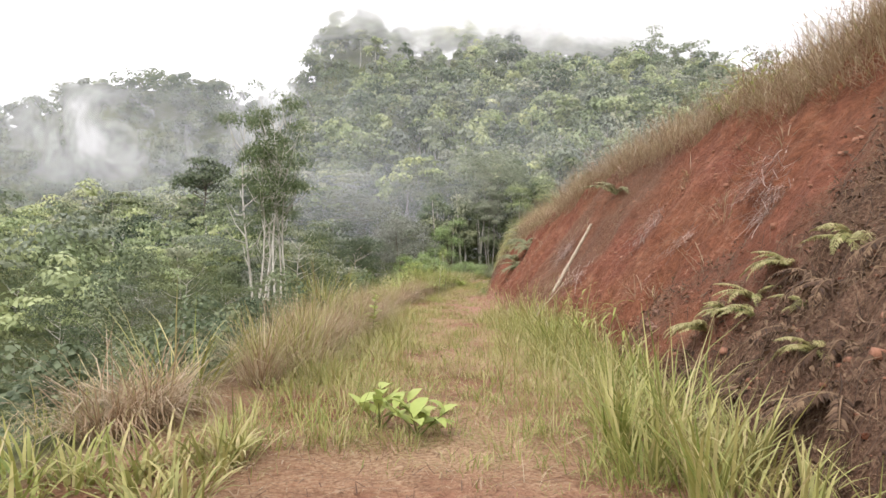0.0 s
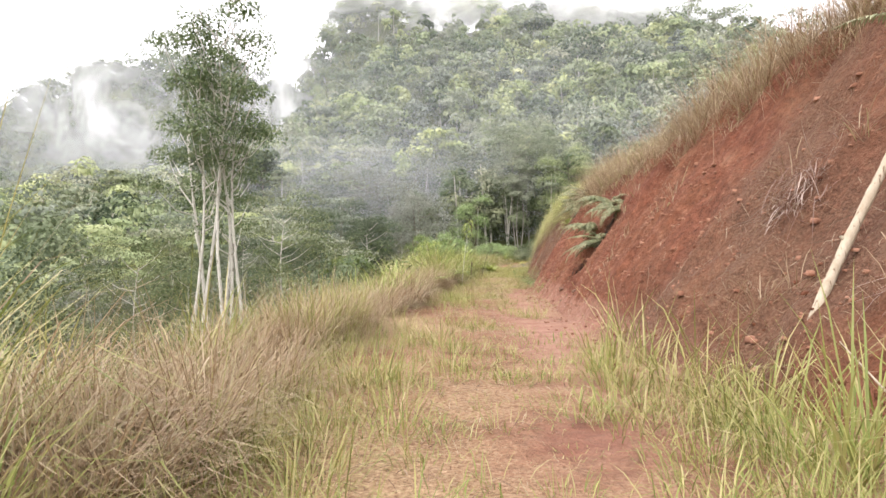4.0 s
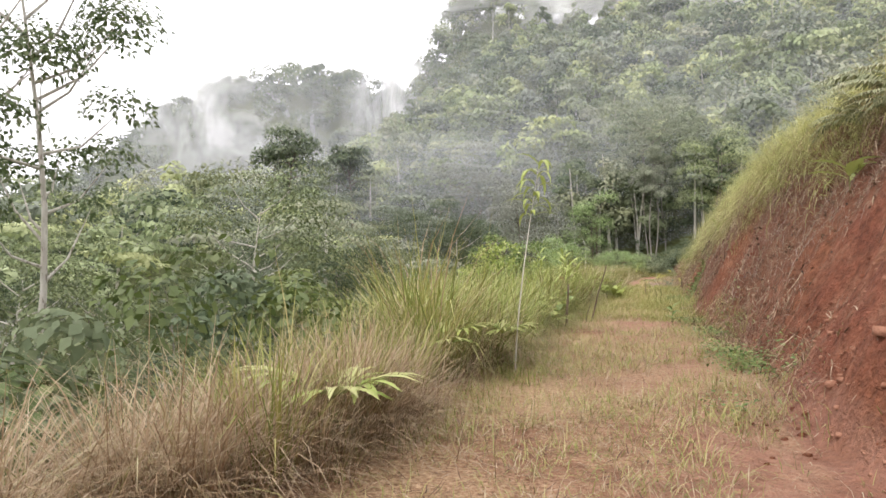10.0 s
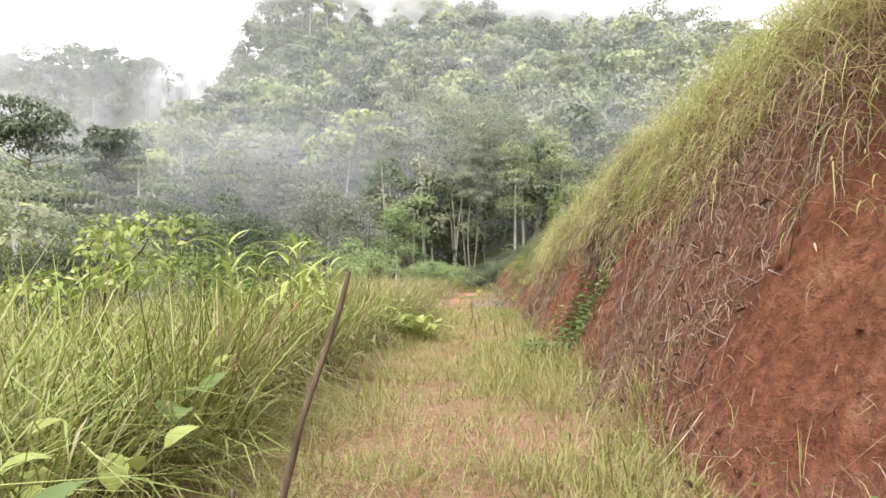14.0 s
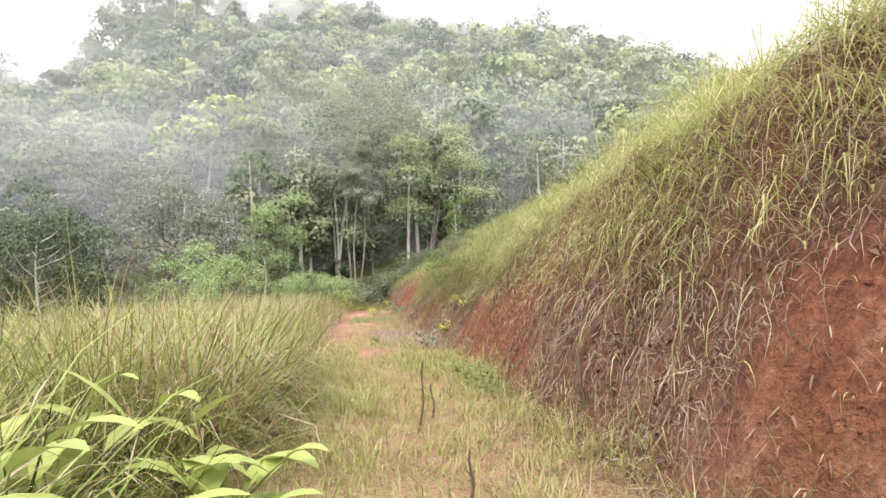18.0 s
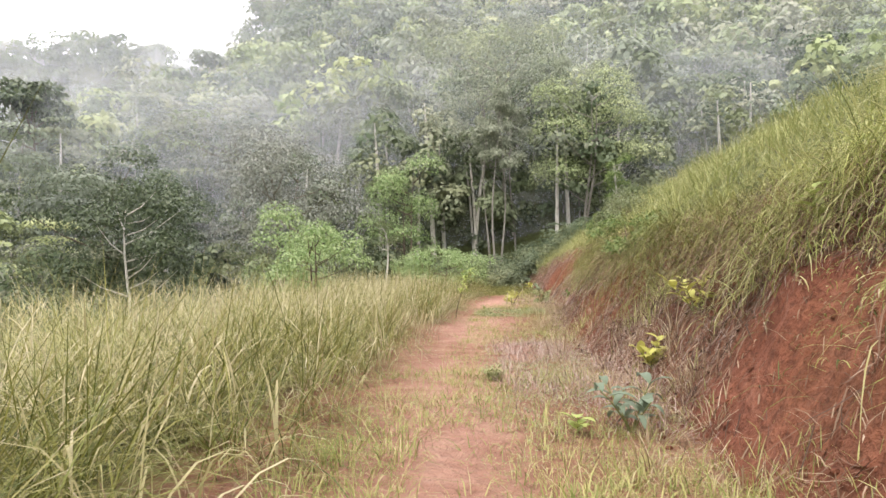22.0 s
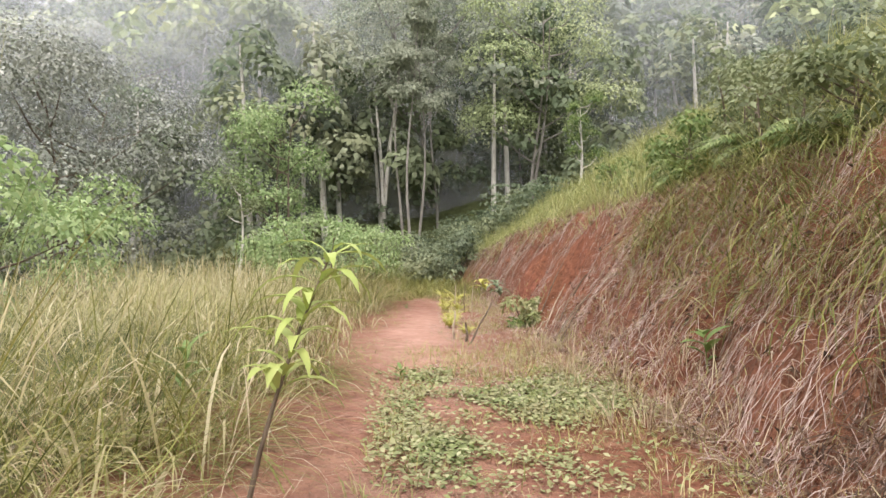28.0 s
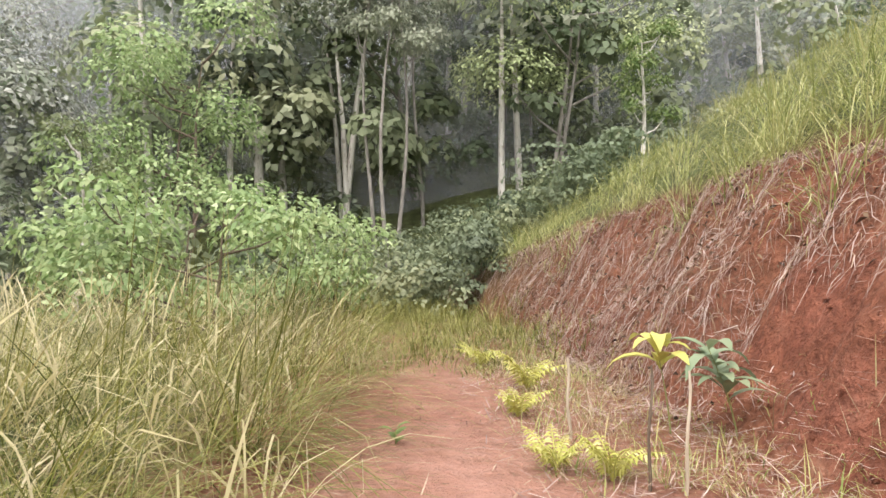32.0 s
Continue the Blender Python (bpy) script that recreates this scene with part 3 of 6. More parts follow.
def tufts(px, py, count, radius, high, wide, lean=0.25, curl=0.9, vary=0.35, sink=0.03, spread_lean=1.0, rows=4, bow=1.6, toward=None):
    """Blades of many tufts at once; px, py: the tufts' places; high: each tuft's height; toward: the way that most of them hang."""
    n = len(px)
    k = np.repeat(np.arange(n), count)
    a, r = rng.uniform(0, 2 * np.pi, len(k)), radius * np.sqrt(rng.uniform(0, 1, len(k)))
    x, y = px[k] + r * np.cos(a), py[k] + r * np.sin(a)
    z = height(x, y) - sink
    hh = np.broadcast_to(high, (n,))[k] * (1 + vary * rng.uniform(-1, 1, len(k)))
    head = a + rng.normal(0, 0.7, len(k)) if toward is None else toward + rng.normal(0, 0.85, len(k))
    ln = np.abs(rng.normal(lean, lean * 0.6, len(k))) * (0.5 + spread_lean * r / radius)
    cu = np.abs(rng.normal(curl, curl * 0.5, len(k)))
    ww = wide * (0.6 + 0.8 * rng.uniform(0, 1, len(k)))
    v, q = blades(x, y, z, hh, ww, head, ln, cu, 0.75, rows, bow)
    b = v.reshape(-1, 2 * rows, 3)
    free = ((np.abs(b[..., 0] - walked(b[..., 1])) > 0.4) | (b[..., 2] < 0.18)).all(1)
    return b[free].reshape(-1, 3), q[: int(free.sum()) * (rows - 1)]


def stuff(name, chunks, mat, label, category="grass"):
    verts, quads, base = [], [], 0
    for v, q in chunks:
        verts.append(v)
        quads.append(q + base)
        base += len(v)
    ob = link_mesh(name, np.concatenate(verts), np.concatenate(quads), mat)
    return tagged(ob, label, category, kind="stuff")


def scatter(n, y0, y1, x_from, x_to, thin=None):
    """Places between two lines along the track; thin(x, y): the chance to keep each."""
    y = rng.uniform(y0, y1, n)
    x = x_from(y) + (x_to(y) - x_from(y)) * rng.uniform(0, 1, n)
    if thin is not None:
        keep = rng.uniform(0, 1, n) < thin(x, y)
        x, y = x[keep], y[keep]
    return x, y


def plus(f, d):
    return lambda y: f(y) + d


def leaf_quads(c, d, nrm, length, width, droop=0.0):
    """Lozenge leaves: centre of the stalk end, direction, normal."""
    d = d / (np.linalg.norm(d, axis=1, keepdims=True) + 1e-9)
    side = np.cross(d, nrm)
    side /= np.linalg.norm(side, axis=1, keepdims=True) + 1e-9
    L, W = length[:, None], width[:, None]
    tip = c + d * L
    tip[:, 2] -= droop * length
    mid = c + d * L * 0.45
    mid[:, 2] += 0.06 * length
    v = np.stack([c, mid + side * W * 0.5, tip, mid - side * W * 0.5], 1).reshape(-1, 3)
    return v, np.arange(len(c) * 4).reshape(-1, 4)


def tube(points, radii, sides=7):
    """A tapered tube along points."""
    P, R = np.array(points, float), np.array(radii, float)
    t = np.gradient(P, axis=0)
    t /= np.linalg.norm(t, axis=1, keepdims=True)
    ref = np.where(np.abs(t[:, 2:3]) > 0.9, np.array([[1.0, 0, 0]]), np.array([[0, 0, 1.0]]))
    a = np.cross(t, ref)
    a /= np.linalg.norm(a, axis=1, keepdims=True)
    b = np.cross(t, a)
    th = np.linspace(0, 2 * np.pi, sides, endpoint=False)
    ring = P[:, None] + R[:, None, None] * (np.cos(th)[None, :, None] * a[:, None] + np.sin(th)[None, :, None] * b[:, None])
    n = len(P)
    k = np.arange(n * sides).reshape(n, sides)
    q = np.stack([k[:-1], np.roll(k[:-1], -1, 1), np.roll(k[1:], -1, 1), k[1:]], -1).reshape(-1, 4)
    return ring.reshape(-1, 3), q


def joined(chunks):
    verts, quads, base = [], [], 0
    for v, q in chunks:
        verts.append(v)
        quads.append(q + base)
        base += len(v)
    return np.concatenate(verts), np.concatenate(quads)


def ball_dirs(n):
    v = rng.normal(0, 1, (n, 3))
    return v / np.linalg.norm(v, axis=1, keepdims=True)


def crown_cloud(lobes, n, leaf, flat=0.75, hang=0.15):
    """Leaves over the shells of several lobes (x, y, z, radius), with gaps between them."""
    lobes = np.array(lobes, float)
    area = lobes[:, 3] ** 2
    k = rng.choice(len(lobes), n, p=area / area.sum())
    d = ball_dirs(n)
    d[:, 2] = np.where(d[:, 2] < -0.35, -d[:, 2] * 0.5, d[:, 2])
    r = lobes[k, 3] * (0.7 + 0.37 * rng.uniform(0, 1, n) ** 0.6)
    c = lobes[k, :3] + d * r[:, None] * np.array([1, 1, flat])
    dirs = 0.4 * d + 0.8 * np.cross(d, rng.normal(0, 1, (n, 3)))
    dirs[:, 2] -= hang
    nrm = d + rng.normal(0, 0.35, (n, 3)) + np.array([0, 0, 0.4])
    return leaf_quads(c, dirs, nrm, leaf * rng.uniform(0.6, 1.4, n), leaf * rng.uniform(0.35, 0.75, n), 0.15)


def make_tree(name, tall, crown_w, lobes_n, leaves, leaf, leaf_mat, bark, clear=0.45, lean=0.0, trunk_r=None, label="", flat=0.75, multi=1, category="tree"):
    """A tree on the origin: trunk with limbs that carry the lobes of the crown."""
    root = new(name)
    root.empty_display_size = 0.2
    trunk_r = trunk_r or tall * 0.016
    lobes = []
    for m in range(multi):
        a0 = rng.uniform(0, 6.28)
        off = np.array([np.cos(a0), np.sin(a0)]) * (0.0 if multi == 1 else 0.28 * crown_w * rng.uniform(0.4, 1))
        hgt = tall * rng.uniform(0.85, 1.0)
        ts = np.linspace(0, 1, 8)
        bend = np.stack([lean * hgt * ts**1.5 + off[0] * (0.4 + 0.9 * ts) + 0.02 * hgt * np.sin(ts * 5 + a0), off[1] * (0.4 + 0.9 * ts) + 0.015 * hgt * np.sin(ts * 4 + 1 + a0), hgt * 0.93 * ts - 0.25], 1)
        tv = tube(bend, trunk_r * (1.15 - 0.95 * ts) * (1.0 if multi == 1 else 0.75))
        trunk = link_mesh("trunk", *tv, bark, root, True)
        for k in range(max(2, lobes_n // multi)):
            t = clear + (1 - clear) * (k + rng.uniform(0.1, 0.9)) / max(2, lobes_n // multi)
            p = np.array([np.interp(t, ts, bend[:, j]) for j in range(3)])
            a = rng.uniform(0, 6.28)
            reach = crown_w * 0.5 * rng.uniform(0.35, 0.9) * (1.15 - 0.7 * abs(t - (clear + 0.35 * (1 - clear))) / (1 - clear))
            q = p + np.array([np.cos(a) * reach, np.sin(a) * reach, tall * rng.uniform(0.03, 0.12) + 0.25 * reach])
            mid = (p + q) / 2 + np.array([0, 0, -0.02 * tall])
            link_mesh("limb", *tube([p, mid, q], [trunk_r * 0.42, trunk_r * 0.28, trunk_r * 0.08], 5), bark, trunk, True)
            lobes.append((*q, crown_w * rng.uniform(0.14, 0.25)))
    crown = link_mesh("crown", *crown_cloud(lobes, leaves, leaf, flat), leaf_mat, root)
    add_attribute(crown, "tone", np.full(leaves * 4, 0.5))
    return tagged(root, label, category)


# ---------------------------------------------------------------- far woods
def far_tree(x, y, z, tall, wide, n, leaf, low=0.5, style=0):
    """Leaf clumps over many small heads: 0 a billowing dome, 1 flat layers like an umbrella, 2 a slim column."""
    m = int(rng.integers(9, 15)) if style != 1 else int(rng.integers(6, 10))
    a, f = rng.uniform(0, 6.28, m), np.sqrt(rng.uniform(0, 1, m))
    f[0] = 0.0
    reach = wide * (0.42, 0.46, 0.2)[style]
    rad = wide * rng.uniform(0.12, 0.22, m) * (1.0, 1.35, 0.9)[style]
    flat = (0.85, 0.28, 1.3)[style]
    fall = (1.0 - low) * f ** (1.8, 1.2, 1.0)[style] * rng.uniform(0.55, 1.0, m)
    if style == 1:
        fall = fall * 0.6
    if style == 2:
        fall = (1.0 - low) * rng.uniform(0, 1, m)
    top = tall * (1.0 - fall) - rad * flat
    k = rng.choice(m, n, p=rad**2 / (rad**2).sum())
    d = ball_dirs(n)
    d[:, 2] = np.where(d[:, 2] < -0.15, -d[:, 2], d[:, 2])
    s = rad[k] * (0.85 + 0.22 * rng.uniform(0, 1, n))
    c = np.stack([x + reach * f[k] * np.cos(a[k]), y + reach * f[k] * np.sin(a[k]), z + top[k]], 1) + d * s[:, None] * np.array([1, 1, flat])
    tang = np.cross(d, rng.normal(0, 1, (n, 3))) + 0.2 * d
    tang[:, 2] -= 0.25
    nrm = d * np.array([1, 1, 1 / flat]) + np.array([0, 0, 0.25]) + rng.normal(0, 0.25, (n, 3))
    v, q = leaf_quads(c - tang * leaf * 0.4, tang, nrm, leaf * rng.uniform(0.6, 1.4, n), leaf * rng.uniform(0.5, 1.0, n), 0.1)
    own = np.clip(rng.normal(0.42, 0.2) + rng.normal(0, 0.07, m), 0, 1)
    return v, q, np.repeat(own[k], 4)


def wood(name, n, area, tall, wide, leaves, leaf, mat, label, keep=None, pale_trunks=0.0, low=0.5, layered=0.25):
    x0, x1, y0, y1 = area
    x, y = rng.uniform(x0, x1, n), rng.uniform(y0, y1, n)
    if keep is not None:
        k = rng.uniform(0, 1, n) < keep(x, y)
        x, y = x[k], y[k]
    z = height(x, y)
    crowns, trunks, tones = [], [], []
    for i in range(len(x)):
        s = rng.uniform(0.65, 1.35)
        t, w = tall * s, wide * s * rng.uniform(0.75, 1.3)
        dice = rng.uniform()
        style = 1 if dice < layered else 2 if dice > 0.88 and tall > 5 else 0
        near = leaf > 0.4 and x[i] > -28 and y[i] < 100
        v, q, tone = far_tree(x[i], y[i], z[i], t, w, leaves * 4 if near else leaves, leaf * 0.45 if near else leaf, low, style)
        crowns.append((v, q))
        tones.append(tone)
        if rng.uniform() < pale_trunks:
            a = rng.normal(0, 0.3, 2)
            trunks.append(tube([(x[i], y[i], z[i] - 1), (x[i] + a[0], y[i] + a[1], z[i] + t * 0.5), (x[i] + a[0] * 2, y[i] + a[1] * 2, z[i] + t * 0.9)], [0.16 * s, 0.12 * s, 0.05], 5))
    ob = stuff(name, crowns, mat, label, "forest")
    add_attribute(ob, "tone", np.concatenate(tones))
    if trunks:
        stuff(name + "_trunks", trunks, BARK_PALE, "pale slender trunks standing in the hillside forest", "tree trunks")
    return ob


def in_view(x, y):
    """Only what the valley and the track leave open: nothing on the track's own bench."""
    away = (y > 100) | (x < drop_edge(y) - 4)
    return np.where(away & ((x < 14 + 0.35 * (y - 60)) | (y > 150)), 1.0, 0.0)


def hill_keep(x, y):
    az = np.degrees(np.arctan2(x, y))
    return np.where((az > -48) & (az < 34), 1.0, 0.0) * in_view(x, y)


wood("far_forest_dark", 900, (-330, -50, 190, 430), 9, 12, 170, 1.5, FOREST_B, "dense dark green rainforest on the far ridge", hill_keep, 0.0, 0.4, 0.1)
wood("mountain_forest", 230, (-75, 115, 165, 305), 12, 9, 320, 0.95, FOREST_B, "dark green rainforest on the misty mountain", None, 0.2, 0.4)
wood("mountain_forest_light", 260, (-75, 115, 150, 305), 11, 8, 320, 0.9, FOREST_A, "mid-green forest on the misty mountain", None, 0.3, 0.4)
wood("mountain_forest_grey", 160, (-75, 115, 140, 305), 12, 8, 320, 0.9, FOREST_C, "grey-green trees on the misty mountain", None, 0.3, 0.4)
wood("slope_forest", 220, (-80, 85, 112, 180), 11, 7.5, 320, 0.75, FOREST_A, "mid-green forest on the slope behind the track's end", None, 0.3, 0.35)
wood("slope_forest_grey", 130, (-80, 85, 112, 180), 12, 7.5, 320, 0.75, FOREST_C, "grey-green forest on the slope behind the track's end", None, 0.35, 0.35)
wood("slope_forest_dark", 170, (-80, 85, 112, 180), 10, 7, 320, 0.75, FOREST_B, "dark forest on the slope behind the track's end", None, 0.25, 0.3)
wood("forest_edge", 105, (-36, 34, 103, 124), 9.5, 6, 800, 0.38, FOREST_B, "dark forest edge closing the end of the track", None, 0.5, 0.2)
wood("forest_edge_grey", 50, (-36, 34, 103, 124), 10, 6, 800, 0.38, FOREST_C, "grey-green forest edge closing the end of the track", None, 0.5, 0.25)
wood("forest_understory", 230, (-38, 34, 94, 118), 2.6, 3.4, 200, 0.3, FOREST_B, "dark green undergrowth along the forest edge", lambda x, y: np.where((y > 99) | (x < -3), 1.0, 0.0), 0.0, 0.1)
wood("end_undergrowth", 70, (-2.5, 7, 92.5, 101), 1.5, 2.0, 300, 0.13, FOREST_B, "low green undergrowth closing the end of the track", None, 0.0, 0.1)
wood("valley_forest", 230, (-115, -14, 40, 175), 8.5, 7.0, 460, 0.46, FOREST_A, "mixed green forest filling the valley below the track", lambda x, y: in_view(x, y) * (x < -24), 0.2, 0.35, 0.6)
wood("valley_forest_grey", 90, (-100, -14, 45, 140), 8.5, 7.5, 460, 0.46, FOREST_C, "grey-green flat-crowned trees in the valley below the track", in_view, 0.2, 0.35, 0.7)
wood("valley_forest_dark", 150, (-115, -14, 35, 175), 8.0, 6.5, 440, 0.46, FOREST_B, "dark green trees in the valley below the track", in_view, 0.1, 0.3, 0.4)
wood("valley_scrub", 120, (-30, -5, 6, 100), 2.4, 3.0, 620, 0.135, FOREST_B, "green scrub on the valley side", lambda x, y: np.where(x < drop_edge(y) - 1.5, 1.0, 0.0), 0.0, 0.1)

wood("edge_scrub", 26, (-6.5, -3.3, 4.5, 15), 1.1, 1.5, 800, 0.075, FOREST_B, "dark green shrubs just below the track's outer edge", None, 0.0, 0.1)
wood("valley_scrub_light", 80, (-17, -4.5, 10, 48), 1.9, 2.4, 600, 0.12, SCRUB_LIGHT, "bright green shrubs on the slope below the track", lambda x, y: np.where((x < drop_edge(y) - 1.0) & (y > 20), 1.0, 0.0), 0.0, 0.1)

# trees just below the track: six kinds, planted over and over
kinds = []
for k in range(6):
    kinds.append(make_tree("valley_tree", 6.5 + 0.5 * k, 5.2, 16, 4200, 0.135, (TREE_MID, TREE_MID, TREE_DARK, TREE_MID, TREE_GREY, TREE_DARK)[k], (BARK_GREY, BARK_PALE)[k % 2], 0.3, rng.uniform(-0.05, 0.05), 0.07, ("mid-green spreading valley tree with a grey trunk", "mid-green valley tree with a pale trunk and open crown", "dark green valley tree with a grey trunk", "mid-green valley tree with a pale trunk", "dull grey-green valley tree with a grey trunk", "dark green valley tree with a pale slender trunk")[k], 0.6))
    tagged(kinds[-1], group="valley trees")
spots = 0
while spots < 46:
    tx, ty = rng.uniform(-34, -9), rng.uniform(14, 100)
    if tx > drop_edge(ty) - 4.5 or (abs(tx + 9.7) < 4.5 and ty < 33):
        continue
    m = pose(tx, ty, float(height(tx, ty)) - 0.2, 0, 0, rng.uniform(0, 360)) @ Matrix.Scale(rng.uniform(0.75, 1.2), 4)
    if spots < 6:
        kinds[spots].matrix_world = m
    else:
        copy_thing(kinds[spots % 6], pose(tx, ty, float(height(tx, ty)) - 0.2, 0, 0, rng.uniform(0, 360)))
    spots += 1

# ---------------------------------------------------------------- low cloud
def mist_bank(name, x, y, z, wide, high, mat, label, turn=0.0):
    n = 12
    gx, gz = np.meshgrid(np.linspace(-0.5, 0.5, n), np.linspace(-0.5, 0.5, 6))
    v = np.stack([gx * wide, min(0.06 * wide, 3.0) * np.sin(gx * 7 + 1) * np.cos(gz * 3), gz * high], -1).reshape(-1, 3)
    k = np.arange(n * 6).reshape(6, n)
    q = np.stack([k[:-1, :-1], k[:-1, 1:], k[1:, 1:], k[1:, :-1]], -1).reshape(-1, 4)
    ob = link_mesh(name, v, q, mat, smooth=True)
    ob.matrix_world = pose(x, y, z, 0, 0, turn)
    return tagged(ob, label, "mist", kind="structure")


mist_bank("mist_bank", -128, 215, 47, 70, 42, MIST, "white mist drifting along the valley below the ridge", 28)
mist_bank("mist_bank", -72, 232, 52, 46, 44, MIST, "white mist patch rising out of the forest", 15)
mist_bank("mist_bank", 60, 240, 92, 170, 36, MIST, "low cloud drifting before the mountain top", 6)
mist_bank("mist_bank", 30, 250, 98, 240, 42, MIST, "low cloud clinging to the mountain top", 0)
mist_bank("mist_bank", 4, 266, 112, 260, 46, MIST, "low cloud behind the mountain top", 0)
mist_bank("mist_veil", 10, 104.2, 5, 110, 27, VEIL_LOW, "thin mist lying before the forest at the track's end")
mist_bank("mist_veil", 8, 108.5, 6, 130, 30, VEIL_LOW, "thin mist hanging between the forest trees")
mist_bank("mist_veil", -10, 115.5, 12, 300, 50, VEIL_LOW, "thin mist hanging over the forested slope")
mist_bank("mist_veil", -30, 158, 40, 520, 200, VEIL, "thin mist hanging in the valley air")
mist_bank("mist_veil", -110, 290, 80, 500, 300, VEIL, "thin mist before the far ridge")

# ---------------------------------------------------------------- grass
rng = np.random.default_rng(21)
crest = lambda y: bank_foot(y) + bank_rise(y) / bank_pitch(y)


def trodden(x, y):
    """Growth is short on the line that is walked."""
    return np.clip(0.3 + 0.75 * np.abs(x - walked(y)), 0, 1)


def clear_way(x, y, room=0.45):
    """Keeps tall growth off the line that is walked."""
    return np.abs(x - walked(y)) > room


walked = line((-8, 0.1), (3, -0.1), (8, -0.35), (11, -0.6), (18, -0.4), (23, -0.74), (28, -0.8), (33, -1.0), (36, -0.8), (42, -0.88), (45, -1.13), (48, -0.4), (50, 0.15), (54, 0.0), (59, -0.31), (66, -0.05), (70, 0.6), (74, 0.29), (79, 0.5), (80.2, 0.55), (81.2, 30), (110, 30))


def hanging(x, y, n_each, radius, length, wide, off=0.03, droop=2.35, curl=0.1):
    """Dead straw that hangs down the face of the bank from many places."""
    k = np.repeat(np.arange(len(x)), n_each)
    px, py = x[k] + rng.normal(0, radius, len(k)), y[k] + rng.normal(0, radius * 1.3, len(k))
    pz = height(px, py) + off * rng.uniform(0.2, 2.0, len(k))
    head = np.pi + rng.normal(0, 0.85, len(k))
    L = length * rng.uniform(0.25, 1.4, len(k))
    for bx, by, rx, ry in BARE:
        L = L * (1 - 0.85 * np.exp(-(((px - 0.2 - bx) / rx) ** 4) - ((py - by) / ry) ** 4))
    return blades(px, py, pz, L, wide * rng.uniform(0.6, 1.5, len(k)), head, np.abs(rng.normal(droop, 0.3, len(k))), rng.normal(curl, 0.5, len(k)), rows=5, bow=1.0)


def lying(x, y, length, wide, up=0.012):
    """Loose straws lying on the ground."""
    n = len(x)
    z = height(x, y) + up * rng.uniform(0.3, 1.5, n)
    return blades(x, y, z, length * rng.uniform(0.4, 1.4, n), wide * rng.uniform(0.6, 1.5, n), rng.uniform(0, 6.28, n), rng.normal(1.5, 0.12, n), rng.normal(0.05, 0.2, n), 0.75, 3)


def matted(n, y0, y1, length, wide, up=0.06, low=-0.25, high=0.3, down=1.0):
    """Dead stalks lying in a tangle on the bank's face, most of them pointing downhill."""
    x, y = scatter(n, y0, y1, plus(bank_foot, low), plus(crest, high), lambda x, y: matted_at(x, y) ** 0.7)
    m = len(x)
    slope = bank_pitch(y) * (x > bank_foot(y))
    a = np.pi + rng.normal(0, down, m)
    turn = rng.normal(0, 0.55, m)
    L = length * rng.uniform(0.3, 1.5, m)
    w = wide * rng.uniform(0.5, 1.6, m)
    lift = up * rng.uniform(0.1, 1.0, m) ** 1.5
    pts, cx, cy = [], x, y
    for k in range(3):
        z = height(cx, cy) + lift * (0.4, 1.0, 0.3)[k] + 0.01
        pts.append(np.stack([cx, cy, z], 1))
        ax = a + turn * k
        cx = cx + np.cos(ax) * L / 2 / np.sqrt(1 + slope**2)
        cy = cy + np.sin(ax) * L / 2
    P = np.stack(pts, 1)
    along = P[:, 2] - P[:, 0]
    up_dir = np.stack([-slope, 0 * slope, 1 + 0 * slope], 1) + rng.normal(0, 0.5, (m, 3))
    side = np.cross(along, up_dir)
    side /= np.linalg.norm(side, axis=1, keepdims=True) + 1e-9
    s = side[:, None] * (w[:, None] * np.array([0.7, 1.0, 0.15])[None])[..., None] * 0.5
    V = np.stack([P - s, P + s], 2).reshape(m, 6, 3)
    q = np.array([[0, 1, 3, 2], [2, 3, 5, 4]])
    return V.reshape(-1, 3), (np.arange(m)[:, None, None] * 6 + q[None]).reshape(-1, 4)


def dead_leaves(n, y0, y1, low, high, size, cover):
    x, y = scatter(n, y0, y1, low, high, cover)
    c = np.stack([x, y, height(x, y) + rng.uniform(0.01, 0.06, len(x))], 1)
    return leaf_quads(c, rng.normal(0, 1, (len(x), 3)), rng.normal(0, 0.6, (len(x), 3)) + np.array([-0.6, 0, 1]), size * rng.uniform(0.5, 1.5, len(x)), size * rng.uniform(0.2, 0.55, len(x)), 0.25)


def verge_wide(y):
    """How far the dry verge reaches out before the ground drops."""
    return np.interp(y, (8, 14, 25, 26.5, 30.5, 32.5), (0.55, 1.1, 1.0, 0.4, 0.4, 1.1))


# first stretch: track and verge
x, y = scatter(2300, 3.4, 27, plus(grass_edge, 0.0), lambda y: np.interp(y, (4, 12, 16, 27), (1.6, 1.5, 0.6, -0.4)), lambda x, y: np.where(vnoise(x * 1.1, y * 0.6, 51) > -0.16, 1.0, 0.25) * np.interp(y, (14, 18), (1.0, 0.3)) * np.clip(0.5 + np.abs(x - lane(y)), 0.2, 1))
stuff("track_grass", [tufts(x, y, 24, 0.17, rng.uniform(0.14, 0.55, len(x)) * trodden(x, y) * np.interp(y, (3, 6, 20), (0.6, 1.0, 0.9)), 0.006, 0.3, 0.9)], GRASS_FRESH, "yellow-green grass tufts growing on the track")
x, y = scatter(540, 6.8, 34, lambda y: grass_edge(y) - verge_wide(y), plus(grass_edge, 0.15), lambda x, y: clear_way(x, y, 0.7) * (vnoise(x * 1.2, y * 0.8, 52) > -0.2))
